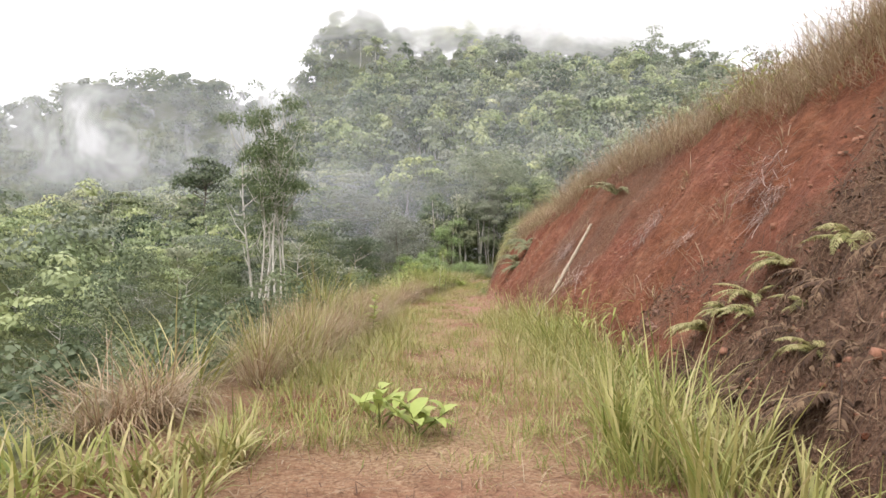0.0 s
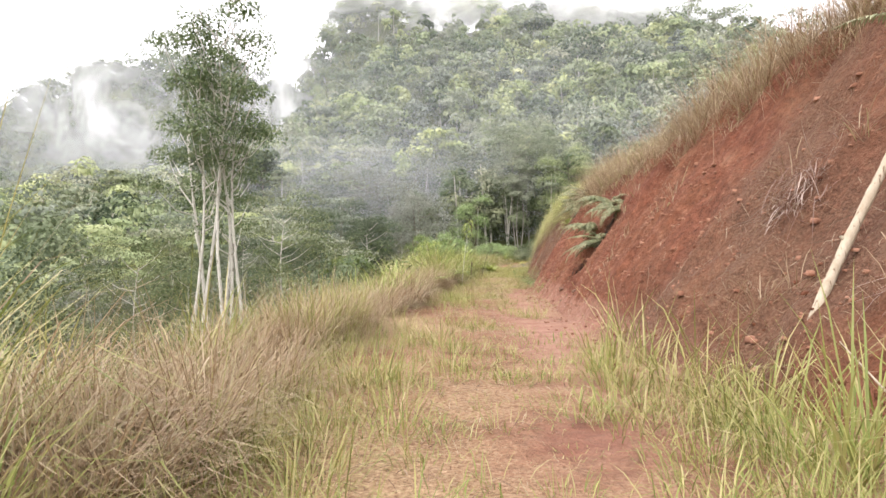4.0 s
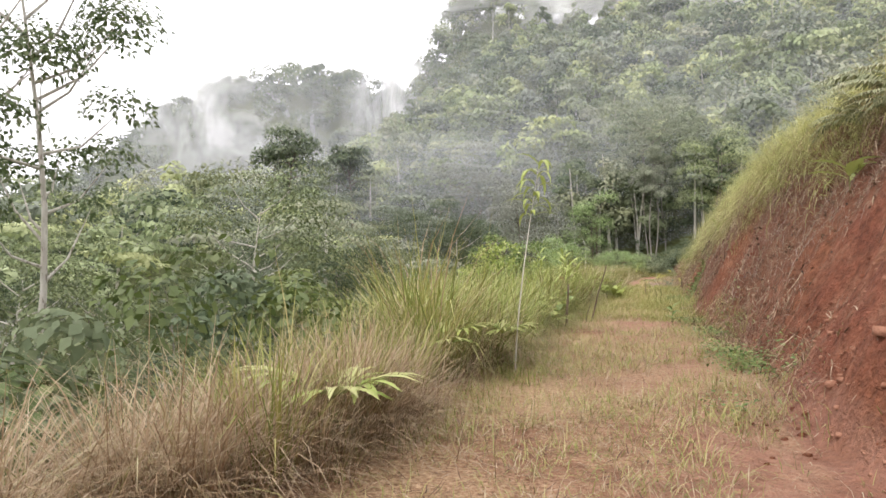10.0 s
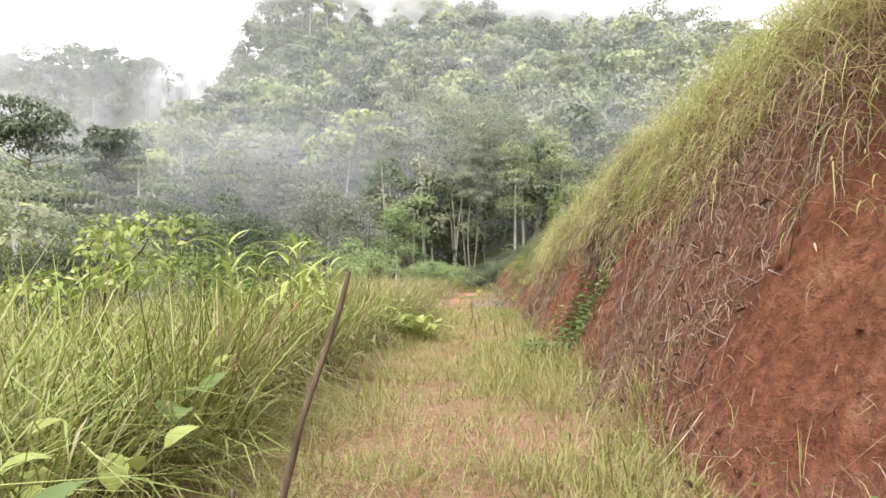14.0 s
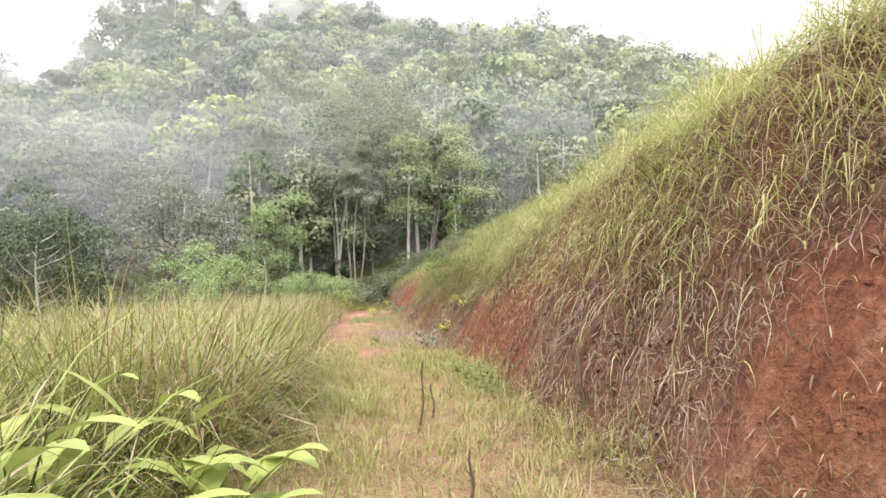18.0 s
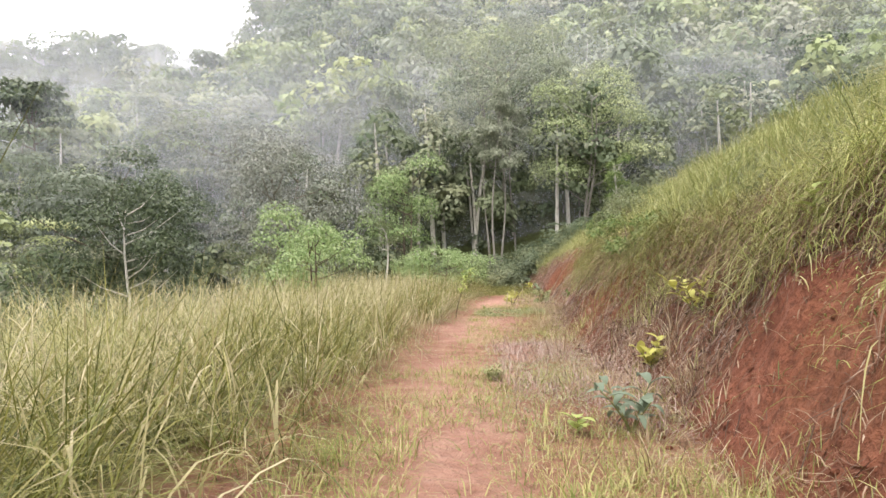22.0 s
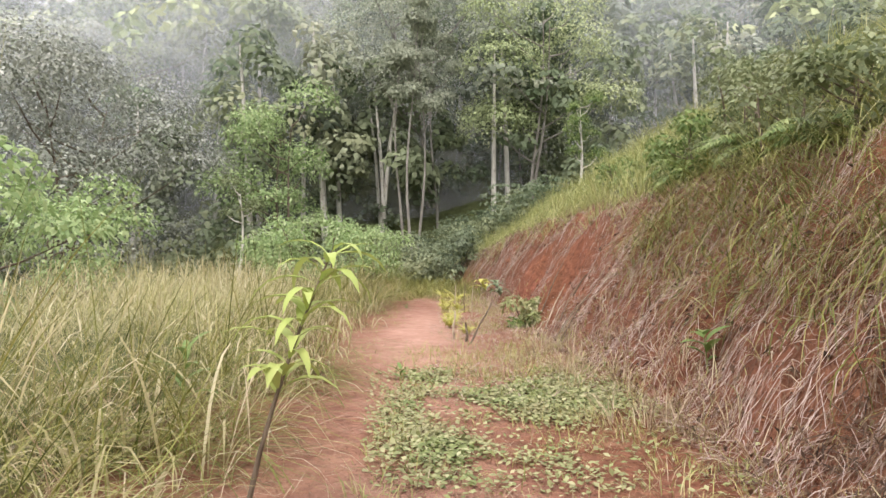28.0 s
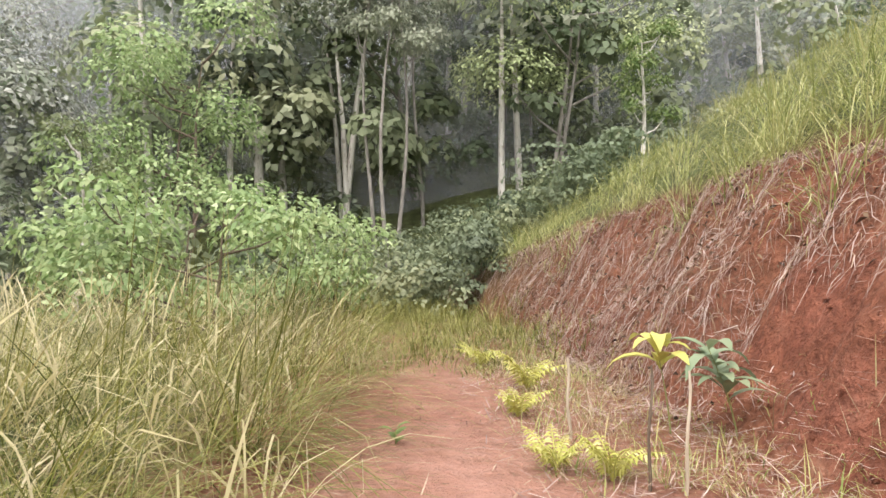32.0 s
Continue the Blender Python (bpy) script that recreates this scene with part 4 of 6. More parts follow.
stuff("verge_dry_grass", [tufts(x, y, 60, 0.2, rng.uniform(0.45, 0.95, len(x)), 0.005, 0.3, 1.2, rows=5, bow=1.2)], GRASS_DRY, "straw-coloured dry grass clumps along the track's outer edge")
x, y = scatter(230, -3, 36, plus(drop_edge, -3.0), plus(grass_edge, -0.6), lambda x, y: np.interp(y, (10, 14), (0.3, 1.0)))
stuff("slope_grass", [tufts(x, y, 55, 0.3, rng.uniform(0.5, 1.1, len(x)), 0.012, 0.3, 0.9)], GRASS_FRESH, "green grass on the slope below the track")
x, y = scatter(75, 2.6, 17, plus(bank_foot, -0.8), plus(bank_foot, -0.02), lambda x, y: clear_way(x, y, 0.6))
stuff("foot_grass", [tufts(x, y, 26, 0.14, rng.uniform(0.35, 0.9, len(x)), 0.011, 0.24, 0.9, 0.5)], GRASS_FRESH, "yellow-green upright grass at the foot of the earth bank")
x, y = scatter(26, 6, 24, plus(bank_foot, 0.5), plus(crest, -0.2))
stuff("bank_tufts", [tufts(x, y, 22, 0.1, rng.uniform(0.2, 0.5, len(x)), 0.008, 0.5, 1.2)], GRASS_DRY, "sparse dry tufts clinging to the earth bank")
x, y = np.array((3.44, 3.3, 3.55, 3.38, 3.1, 2.25, 2.4, 3.0, 2.2)), np.array((7.93, 7.6, 8.3, 12.7, 12.4, 17.0, 16.8, 9.6, 14.4))
stuff("bank_dead_tussocks", [hanging(x, y, 70, 0.13, 0.45, 0.008, 0.08, 1.9), tufts(x, y, 40, 0.1, 0.3 + 0 * x, 0.006, 0.5, 1.4)], THATCH_PALE, "dead straw tussocks hanging on the red bank", "dead grass")
x, y = scatter(15, 2.9, 4.6, lambda y: 0 * y + 0.75, lambda y: 0 * y + 1.7)
stuff("foot_canes", [tufts(x, y, 22, 0.1, rng.uniform(0.35, 0.62, len(x)), 0.016, 0.2, 0.7, 0.35, rows=6)], GRASS_FRESH, "upright yellow-green sword-leaved grass at the bank's foot")
x, y = scatter(22, 2.9, 4.0, lambda y: 0 * y - 2.6, lambda y: 0 * y - 1.35)
stuff("edge_canes", [tufts(x, y, 22, 0.12, rng.uniform(0.2, 0.42, len(x)), 0.018, 0.35, 0.9, 0.35, rows=6)], GRASS_FRESH, "yellow-green sword-leaved grass at the track's edge")
# grass clumps that stand out singly
def clump(name, tall, count, wide, mat, label, group, lean=0.3, curl=1.1):
    k = np.zeros(count, int)
    a, r = rng.uniform(0, 6.28, count), 0.16 * np.sqrt(rng.uniform(0, 1, count))
    v, q = blades(r * np.cos(a), r * np.sin(a), k - 0.03, tall * rng.uniform(0.55, 1.2, count), wide * rng.uniform(0.6, 1.5, count), a + rng.normal(0, 0.6, count), np.abs(rng.normal(lean, 0.15, count)), np.abs(rng.normal(curl, 0.5, count)))
    root = new(name)
    root.empty_display_size = 0.1
    link_mesh("tuft", v, q, mat, root)
    n = count // 3
    a, r = rng.uniform(0, 6.28, n), 0.17 * np.sqrt(rng.uniform(0, 1, n))
    v, q = blades(r * np.cos(a), r * np.sin(a), 0 * a - 0.02, tall * rng.uniform(0.25, 0.6, n), wide * rng.uniform(0.6, 1.4, n), a, rng.uniform(0.5, 1.2, n), rng.uniform(0.6, 1.6, n))
    link_mesh("dead_skirt", v, q, THATCH, root, label="brown dead leaves at the base")
    return tagged(root, label, "grass clump", group)


sets = [clump("dry_grass_clump", 0.9, 240, 0.006, GRASS_DRY, "straw-coloured dry grass clump on the track's outer edge", "dry grass clumps") for _ in range(4)]
sets += [clump("green_grass_clump", 0.85, 150, 0.009, GRASS_FRESH, "green and yellow grass clump on the track's outer edge", "green grass clumps", 0.2, 0.8) for _ in range(3)]
used = 0
while used < 64:
    gy = rng.uniform(6.5, 33)
    gx = float(grass_edge(gy)) - rng.uniform(-0.1, 1.0) * float(verge_wide(gy))
    if abs(gx - walked(gy)) < 0.9 or (gy < 10 and gx < grass_edge(gy) - 0.6):
        continue
    m = pose(gx, gy, float(height(gx, gy)), 0, 0, rng.uniform(0, 360))
    if used < 7:
        sets[used].matrix_world = m
    else:
        copy_thing(sets[used % 7], m)
    used += 1
def reed(name, tall, count, wide, mat, label, lean, curl):
    root = new(name)
    root.empty_display_size = 0.1
    for k in range(3):
        a, r = rng.uniform(0, 6.28, count), 0.3 * np.sqrt(rng.uniform(0, 1, count))
        v = blades(r * np.cos(a), r * np.sin(a), 0 * a - 0.03, tall * rng.uniform(0.4, 1.15, count), wide * rng.uniform(0.6, 1.5, count), a + rng.normal(0, 0.9, count), np.abs(rng.normal(lean, 0.12, count)), np.abs(rng.normal(curl, 0.6, count)))
        link_mesh("tussock", *v, mat, root)
    n = 14
    a = rng.uniform(0, 6.28, n)
    link_mesh("seed_plume", *blades(0.15 * np.cos(a), 0.15 * np.sin(a), 0 * a, tall * rng.uniform(0.95, 1.3, n), 0.012 + 0 * a, a, 0.12 + 0 * a, rng.uniform(0.8, 1.8, n)), GRASS_DRY, root, label="straw-coloured drooping seed heads")
    return tagged(root, label, "grass clump", "reed clumps")


reeds = [reed("reed_clump", 1.75, 130, 0.009, GRASS_FRESH, "tall grey-green reed grass clump with drooping heads", 0.18, 1.15), reed("dead_reed_clump", 1.5, 110, 0.013, GRASS_DRY, "tall half-dead cane grass with hanging brown leaves", 0.3, 2.0)]
for k, (rx, ry, rs) in enumerate(((-2.75, 32.3, 1.0), (-2.1, 52.2, 1.0), (-3.2, 32.9, 1.0), (-2.5, 52.6, 1.1), (-2.65, 4.6, 0.62), (-1.95, 53.2, 0.8), (-2.95, 12.3, 0.95), (-2.75, 23.4, 0.66), (-2.45, 13.4, 0.6), (-2.45, 23.7, 0.62), (-2.6, 24.7, 0.6), (-2.65, 25.9, 0.55), (-2.7, 26.7, 0.6), (-2.15, 11.1, 0.6), (-2.6, 51.3, 0.9), (-2.95, 13.0, 0.9), (-2.5, 4.9, 0.6), (-2.7, 5.3, 0.55), (-2.9, 25.2, 0.65), (-3.1, 27.5, 0.6))):
    m = pose(rx, ry, float(height(rx, ry)), 0, 0, 77 * k) @ Matrix.Scale(rs, 4)
    if k < 2:
        reeds[k].matrix_world = m
    else:
        copy_thing(reeds[1 if rs < 0.7 else k % 2], m)
x, y = scatter(16, 22.6, 25.6, lambda y: 0 * y - 3.7, lambda y: 0 * y - 2.9)
stuff("lime_canes", [tufts(x, y, 26, 0.16, rng.uniform(0.8, 1.3, len(x)), 0.02, 0.2, 1.1, 0.35, rows=6)], YOUNG_LEAF, "bright lime-green cane grass behind the dry verge")
# tall grass on the bench
x, y = scatter(2500, 33, 92, plus(drop_edge, 0.5), plus(grass_edge, -0.1), lambda x, y: np.clip(1.15 - 0.11 * (grass_edge(y) - x), 0.35, 1) * clear_way(x, y, 0.55) * np.where(vnoise(x * 1.6, y * 1.6, 54) > -0.12, 1.0, 0.2))
h_t = np.clip((np.abs(x - walked(y)) - 0.15) * 1.1, 0.25, 1) * rng.uniform(0.5, 1.2, len(x)) * np.interp(y, (60, 70, 78), (1.1, 1.3, 1.5)) * (1 + 0.7 * vnoise(x * 0.8, y * 0.8, 55))
h_t = np.minimum(h_t, 1.3)
front = grass_edge(y) - x < 2.4
lip = grass_edge(y) - x < 0.9
edge = front & ~lip
stuff("tall_grass", [tufts(x[edge], y[edge], 60, 0.2, h_t[edge], 0.007, 0.6, 1.7, 0.5, rows=6, bow=0.8, toward=-0.25), tufts(x[lip], y[lip], 90, 0.2, h_t[lip] * 1.1, 0.007, 0.85, 1.4, 0.5, rows=6, bow=0.8, toward=-0.3), tufts(x[~front][::3], y[~front][::3], 40, 0.24, h_t[~front][::3], 0.008, 0.4, 1.9, 0.6, bow=1.1)], GRASS_TALL, "tall yellow-green grass beside the track, heads bent over")
back = ~front & (np.arange(len(x)) % 3 > 0)
stuff("ripe_grass", [tufts(x[back], y[back], 40, 0.24, h_t[back], 0.007, 0.35, 1.7, 0.5, bow=1.3)], GRASS_RIPE, "ripe pale straw-green grass in the middle of the field")
x, y = scatter(420, 46, 90, plus(grass_edge, -2.2), plus(grass_edge, 0.05), lambda x, y: clear_way(x, y, 0.5))
stuff("bent_straw", [tufts(x, y, 5, 0.2, rng.uniform(0.5, 0.95, len(x)), 0.014, 0.35, 2.6, 0.35, rows=7, bow=2.2)], SEED_STRAW, "broken pale grass leaves folded over among the tall grass")
x, y = scatter(250, 34, 67, plus(grass_edge, -2.6), plus(grass_edge, -0.15), lambda x, y: clear_way(x, y, 0.7))
stuff("broad_grass", [tufts(x, y, 26, 0.16, rng.uniform(0.6, 1.05, len(x)), 0.01, 0.3, 1.5, 0.4, rows=6, bow=1.2)], GRASS_TALL, "upright broad-bladed green grass among the tall grass")
x, y = scatter(380, 33, 92, plus(grass_edge, -1.8), plus(grass_edge, 0.12), lambda x, y: clear_way(x, y, 0.55) * np.where(y > 62, 1.0, 0.55))
stuff("tall_grass_straw", [tufts(x, y, 30, 0.22, np.clip((np.abs(x - walked(y)) - 0.15) * 1.1, 0.25, 1) * rng.uniform(0.4, 1.0, len(x)), 0.006, 0.6, 2.0, 0.5, rows=6, bow=1.1)], GRASS_DRY, "dead straw-coloured stalks mixed into the tall grass")
def seed_stalks(x, y, high, wide):
    """Thin upright stalks that end in a loose drooping head."""
    n = len(x)
    ts, w = np.array([0.0, 0.6, 0.8, 1.0]), np.array([0.14, 0.16, 1.0, 0.15])
    lean, curl, head = np.abs(rng.normal(0.2, 0.15, n)), np.abs(rng.normal(1.3, 0.6, n)), rng.uniform(0, 6.28, n)
    ang = lean[:, None] + curl[:, None] * ts[None] ** 2
    seg = np.diff(np.concatenate([[0.0], ts]))[None] * high[:, None]
    out, up = np.cumsum(np.sin(ang) * seg, 1), np.cumsum(np.cos(ang) * seg, 1)
    c = np.stack([x[:, None] + out * np.cos(head)[:, None], y[:, None] + out * np.sin(head)[:, None], height(x, y)[:, None] - 0.03 + up], -1)
    side = np.stack([-np.sin(head), np.cos(head), 0 * head], -1)[:, None] * (0.5 * wide * rng.uniform(0.6, 1.5, n)[:, None] * w[None])[..., None]
    v = np.stack([c - side, c + side], 2)
    free = ((np.abs(v[..., 0] - walked(v[..., 1])) > 0.45) | (v[..., 2] < 0.2)).all((1, 2))
    q = np.array([[0, 1, 3, 2], [2, 3, 5, 4], [4, 5, 7, 6]])
    return v[free].reshape(-1, 3), (np.arange(int(free.sum()))[:, None, None] * 8 + q[None]).reshape(-1, 4)


x, y = scatter(32000, 34, 92, plus(drop_edge, 0.3), plus(grass_edge, -0.05), lambda x, y: np.interp(y, (34, 50, 60), (0.5, 0.7, 1.0)) * np.clip(1.1 - 0.08 * (grass_edge(y) - x), 0.3, 1) * np.where(vnoise(x * 0.9, y * 0.9, 68) > -0.2, 1.0, 0.35) * np.clip((grass_edge(y) - x) / 2.0, 0.12, 1))
stuff("seed_heads", [seed_stalks(x, y, np.clip((np.abs(x - walked(y)) - 0.15) * 1.3, 0.3, 1) * rng.uniform(0.6, 1.1, len(x)) * np.interp(y, (34, 60, 70, 78), (0.95, 1.0, 1.15, 1.3)), 0.012)], SEED_STRAW, "pale straw-coloured seed heads of the tall grass")
# low growth on the track further on
x, y = scatter(3200, 23, 93, plus(grass_edge, 0.1), plus(bank_foot, 0.35), lambda x, y: np.clip(np.abs(x - lane(y)) * 1.0, 0.03, 1) * (vnoise(x * 0.7, y * 0.4, 53) > -0.12))
stuff("track_low_grass", [tufts(x, y, 15, 0.13, rng.uniform(0.05, 0.2, len(x)), 0.005, 0.4, 0.9, rows=3)], GRASS_FRESH, "short thin grass on the track")
x, y = scatter(1500, 39, 59, plus(grass_edge, 0.0), plus(bank_foot, 0.1), lambda x, y: np.where(vnoise(x * 1.1, y * 0.7, 59) > -0.12, 1.0, 0.2))
stuff("track_mid_grass", [tufts(x, y, 26, 0.16, rng.uniform(0.15, 0.5, len(x)) * trodden(x, y) * np.interp(y, (39, 43, 53, 59), (0.5, 1.0, 1.0, 0.4)), 0.006, 0.3, 1.0, rows=3)], GRASS_FRESH, "knee-high pale grass in the middle of the track")
x, y = scatter(2600, 3, 72, plus(grass_edge, 0.0), plus(bank_foot, 0.15), lambda x, y: (vnoise(x * 0.8, y * 0.5, 58) > -0.18) * np.where(np.abs(x - lane(y)) < 0.4, 0.4, 1.0))
stuff("track_dry_grass", [tufts(x, y, 14, 0.14, rng.uniform(0.05, 0.22, len(x)), 0.005, 0.6, 1.1, rows=3)], GRASS_DRY, "thin dry grass on the track")
# loose straw on the ground and the bank's foot
x, y = scatter(60000, 2, 92, plus(grass_edge, -0.2), plus(bank_foot, 0.4), lambda x, y: np.interp(y, (53, 60), (1.0, 0.4)) * np.clip(0.25 + np.abs(x - lane(y)) * 0.8, 0, 1) * (vnoise(x * 0.8, y * 0.8, 57) > -0.2))
stuff("straw_litter", [lying(x, y, 0.13, 0.006, 0.02)], THATCH, "broken straw and dead stalks strewn on the track", "straw")
# bank crest, hanging thatch and hillside
x, y = scatter(900, -4, 34, plus(crest, -0.25), plus(crest, 1.1))
stuff("crest_grass_dry", [tufts(x, y, 46, 0.25, rng.uniform(0.45, 1.1, len(x)), 0.008, 0.35, 1.2, 0.5, rows=3)], GRASS_DRY, "pale dry grass along the crest of the earth bank")
x, y = scatter(1500, 27, 100, plus(crest, -0.15), plus(crest, 5.0), lambda x, y: np.clip(1.2 - 0.17 * (x - crest(y)), 0.3, 1) * np.where((y < 35.8) & (x < crest(y) + 0.7), 0.12, 1.0))
near = y < 60
stuff("hillside_grass", [tufts(x[near], y[near], 44, 0.28, rng.uniform(0.45, 0.95, int(near.sum())), 0.009, 0.4, 1.4, rows=3)], GRASS_HILL, "bright green grass on the slope above the bank")
stuff("upper_slope_grass", [tufts(x[~near], y[~near], 44, 0.28, rng.uniform(0.4, 0.9, int((~near).sum())), 0.009, 0.4, 1.6, rows=4)], GRASS_SLOPE, "soft yellow-green grass on the slope above the bank")
x, y = scatter(520, 35.5, 61, plus(crest, -0.55), plus(crest, 0.25))
stuff("overhang_grass", [hanging(x, y, 24, 0.16, 0.6, 0.0065, 0.08, 0.7, 1.9), hanging(x[::2], y[::2], 8, 0.16, 0.45, 0.01, 0.08, 0.6, 1.8)], GRASS_HILL, "grass drooping over the bank's edge")
stuff("bank_thatch", [matted(62000, 30, 58, 0.13, 0.0055, 0.09, -0.25, 0.3, 1.6), matted(6000, 30, 58, 0.34, 0.006, 0.16, 0.2, 0.2, 0.8)], THATCH, "matted brown dead grass covering the earth bank", "dead grass")
stuff("bank_thatch_far", [matted(24000, 57, 97, 0.17, 0.005, 0.08, -0.25, 0.3, 1.1)], THATCH, "brown dead stalks hanging down the red bank", "dead grass")
stuff("bank_pale_stalks", [matted(36000, 60, 97, 0.22, 0.005, 0.07, -0.1, 0.2, 0.45), matted(8000, 31.5, 60, 0.24, 0.0048, 0.12, -0.2, 0.2, 0.8)], THATCH_PALE, "pale dead stalks lying down the face of the red bank", "dead grass")
stuff("bank_leaf_litter", [dead_leaves(20000, 30, 97, plus(bank_foot, -0.3), plus(crest, 0.2), 0.065, lambda x, y: matted_at(x, y) ** 0.7)], DUFF, "dark dead leaves caught in the matted bank", "leaf litter")
# dead grass in the dark DUFF colour paints the shade below the drooping crest
stuff("bank_shade_skirt", [matted(16000, 58, 71, 0.26, 0.006, 0.16, 0.1, 0.3, 0.7)], DUFF, "dead grass hanging under the drooping crest, dark to stand in for its shade", "dead grass")
x, y = scatter(420, 35, 72, plus(crest, -0.65), plus(crest, 0.0))
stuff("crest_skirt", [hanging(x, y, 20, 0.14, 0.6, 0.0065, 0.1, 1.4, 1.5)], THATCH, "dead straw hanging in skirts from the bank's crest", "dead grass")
x, y = scatter(300, 57, 76, plus(crest, -0.7), plus(crest, 0.1))
stuff("bank_drooping_grass", [hanging(x, y, 30, 0.16, 0.62, 0.007, 0.08, 0.7, 1.8)], GRASS_TALL, "long grass drooping over the red bank")
x, y = scatter(70, 58, 76, plus(bank_foot, -0.55), plus(bank_foot, 0.35))
stuff("foot_tussocks", [tufts(x, y, 34, 0.1, rng.uniform(0.2, 0.45, len(x)), 0.006, 0.3, 1.0)], GRASS_DRY, "dry tussocks at the foot of the red bank")
x, y = scatter(2100, 59, 76, plus(lane, -0.2), plus(bank_foot, 0.1), lambda x, y: np.where(vnoise(x * 1.2, y * 0.8, 67) > -0.12, 1.0, 0.15))
dead = (y < 65) & (x > 0.35)
stuff("track_side_grass", [tufts(x[~dead], y[~dead], 14, 0.14, rng.uniform(0.06, 0.22, int((~dead).sum())), 0.005, 0.4, 1.0, rows=3)], GRASS_FRESH, "short green grass between the path and the red bank")
stuff("track_side_straw", [tufts(x[dead], y[dead], 22, 0.15, rng.uniform(0.1, 0.3, int(dead.sum())), 0.005, 0.8, 1.3, rows=4)], THATCH_PALE, "collapsed pale dead grass between the path and the red bank", "dead grass")
x, y = scatter(1500, 74, 91, plus(lane, 0.45), plus(bank_foot, 0.1), lambda x, y: np.where(vnoise(x * 1.5, y * 0.9, 69) > -0.1, 1.0, 0.12))
stuff("verge_dry_tufts", [tufts(x[::2], y[::2], 16, 0.12, rng.uniform(0.08, 0.3, len(x[::2])), 0.005, 0.5, 1.2, rows=3)], GRASS_DRY, "thin dry tufts between the bare path and the red bank")
stuff("verge_green_tufts", [tufts(x[1::2], y[1::2], 14, 0.12, rng.uniform(0.06, 0.26, len(x[1::2])), 0.006, 0.45, 1.1, rows=3)], GRASS_FRESH, "thin green tufts between the bare path and the red bank")
x, y = scatter(9000, 73, 91, plus(lane, 0.2), plus(bank_foot, 0.35), lambda x, y: np.clip(0.2 + 0.5 * (x - lane(y)), 0, 1))
stuff("verge_straw", [lying(x, y, 0.2, 0.007, 0.03)], THATCH_PALE, "pale dead stalks strewn along the bank's foot", "straw")
x, y = scatter(520, 85, 96, plus(grass_edge, -0.2), plus(bank_foot, 0.15))
stuff("track_end_grass", [tufts(x, y, 26, 0.17, rng.uniform(0.15, 0.55, len(x)) * np.interp(y, (85, 89), (0.4, 1.0)), 0.008, 0.35, 1.2)], GRASS_TALL, "pale yellow-green grass closing over the track's end")
x, y = scatter(3800, 26, 41, plus(grass_edge, 0.0), plus(bank_foot, 0.2), lambda x, y: np.where(vnoise(x * 1.3, y * 0.9, 64) > -0.1, 1.0, 0.12))
stuff("track_thin_grass", [tufts(x[1::2], y[1::2], 14, 0.13, rng.uniform(0.08, 0.3, len(x[1::2])), 0.005, 0.4, 1.0, rows=3)], GRASS_FRESH, "thin green grass among the stubble on the track")
x, y = x[::2], y[::2]
stuff("track_stubble", [tufts(x, y, 12, 0.13, rng.uniform(0.05, 0.24, len(x)), 0.005, 0.45, 1.0, rows=3)], GRASS_DRY, "thin dry stubble grass on the track")
x, y = scatter(4300, 40, 62, plus(grass_edge, 0.0), plus(bank_foot, 0.15), lambda x, y: np.where(vnoise(x * 1.3, y * 0.9, 63) > -0.2, 1.0, 0.15))
stuff("track_carpet_grass", [tufts(x, y, 14, 0.14, rng.uniform(0.07, 0.22, len(x)), 0.006, 0.4, 1.0, rows=3)], GRASS_FRESH, "low yellow-green grass covering the track")
x, y = scatter(420, 31, 70, plus(bank_foot, -0.25), plus(bank_foot, 0.55))
stuff("foot_debris", [tufts(x, y, 14, 0.16, rng.uniform(0.12, 0.3, len(x)), 0.007, 0.7, 1.3), hanging(x, y, 9, 0.15, 0.35, 0.009)], THATCH, "tangle of dead stalks at the foot of the bank", "dead grass")


stuff("dead_fern_mat", [matted(26000, -3, 10.5, 0.24, 0.006, 0.13), dead_leaves(9000, -3, 10, plus(bank_foot, -0.1), plus(bank_foot, 2.2), 0.07, lambda x, y: matted_at(x, y))], DUFF, "dark mat of dead ferns and grass on the bank", "dead grass")
stuff("bank_dead_roots", [matted(9000, 10.5, 30, 0.22, 0.004, 0.05)], THATCH, "dead roots and straw lying on the bank", "dead grass")
x, y = scatter(170, 41.5, 57, plus(grass_edge, -2.8), plus(grass_edge, -0.4), lambda x, y: clear_way(x, y, 0.8))
stuff("tall_green_grass", [tufts(x, y, 46, 0.3, rng.uniform(0.75, 1.3, len(x)), 0.014, 0.35, 1.5, 0.4)], GRASS_TALL, "very tall bright green grass beside the track")
x, y = scatter(240, 35, 55, plus(grass_edge, -2.8), plus(grass_edge, -0.35), lambda x, y: clear_way(x, y, 0.8))
stuff("lime_grass", [tufts(x, y, 52, 0.28, rng.uniform(0.7, 1.25, len(x)), 0.013, 0.3, 1.4, 0.4)], YOUNG_LEAF, "bright lime-green leafy grass beside the track")
x, y = scatter(26, 42, 56, plus(grass_edge, -1.6), plus(grass_edge, -0.3), lambda x, y: clear_way(x, y, 0.8))
stuff("tall_dead_grass", [tufts(x, y, 60, 0.3, rng.uniform(0.8, 1.3, len(x)), 0.018, 0.35, 1.5)], GRASS_DRY, "tall half-dead grass with drooping brown leaves")


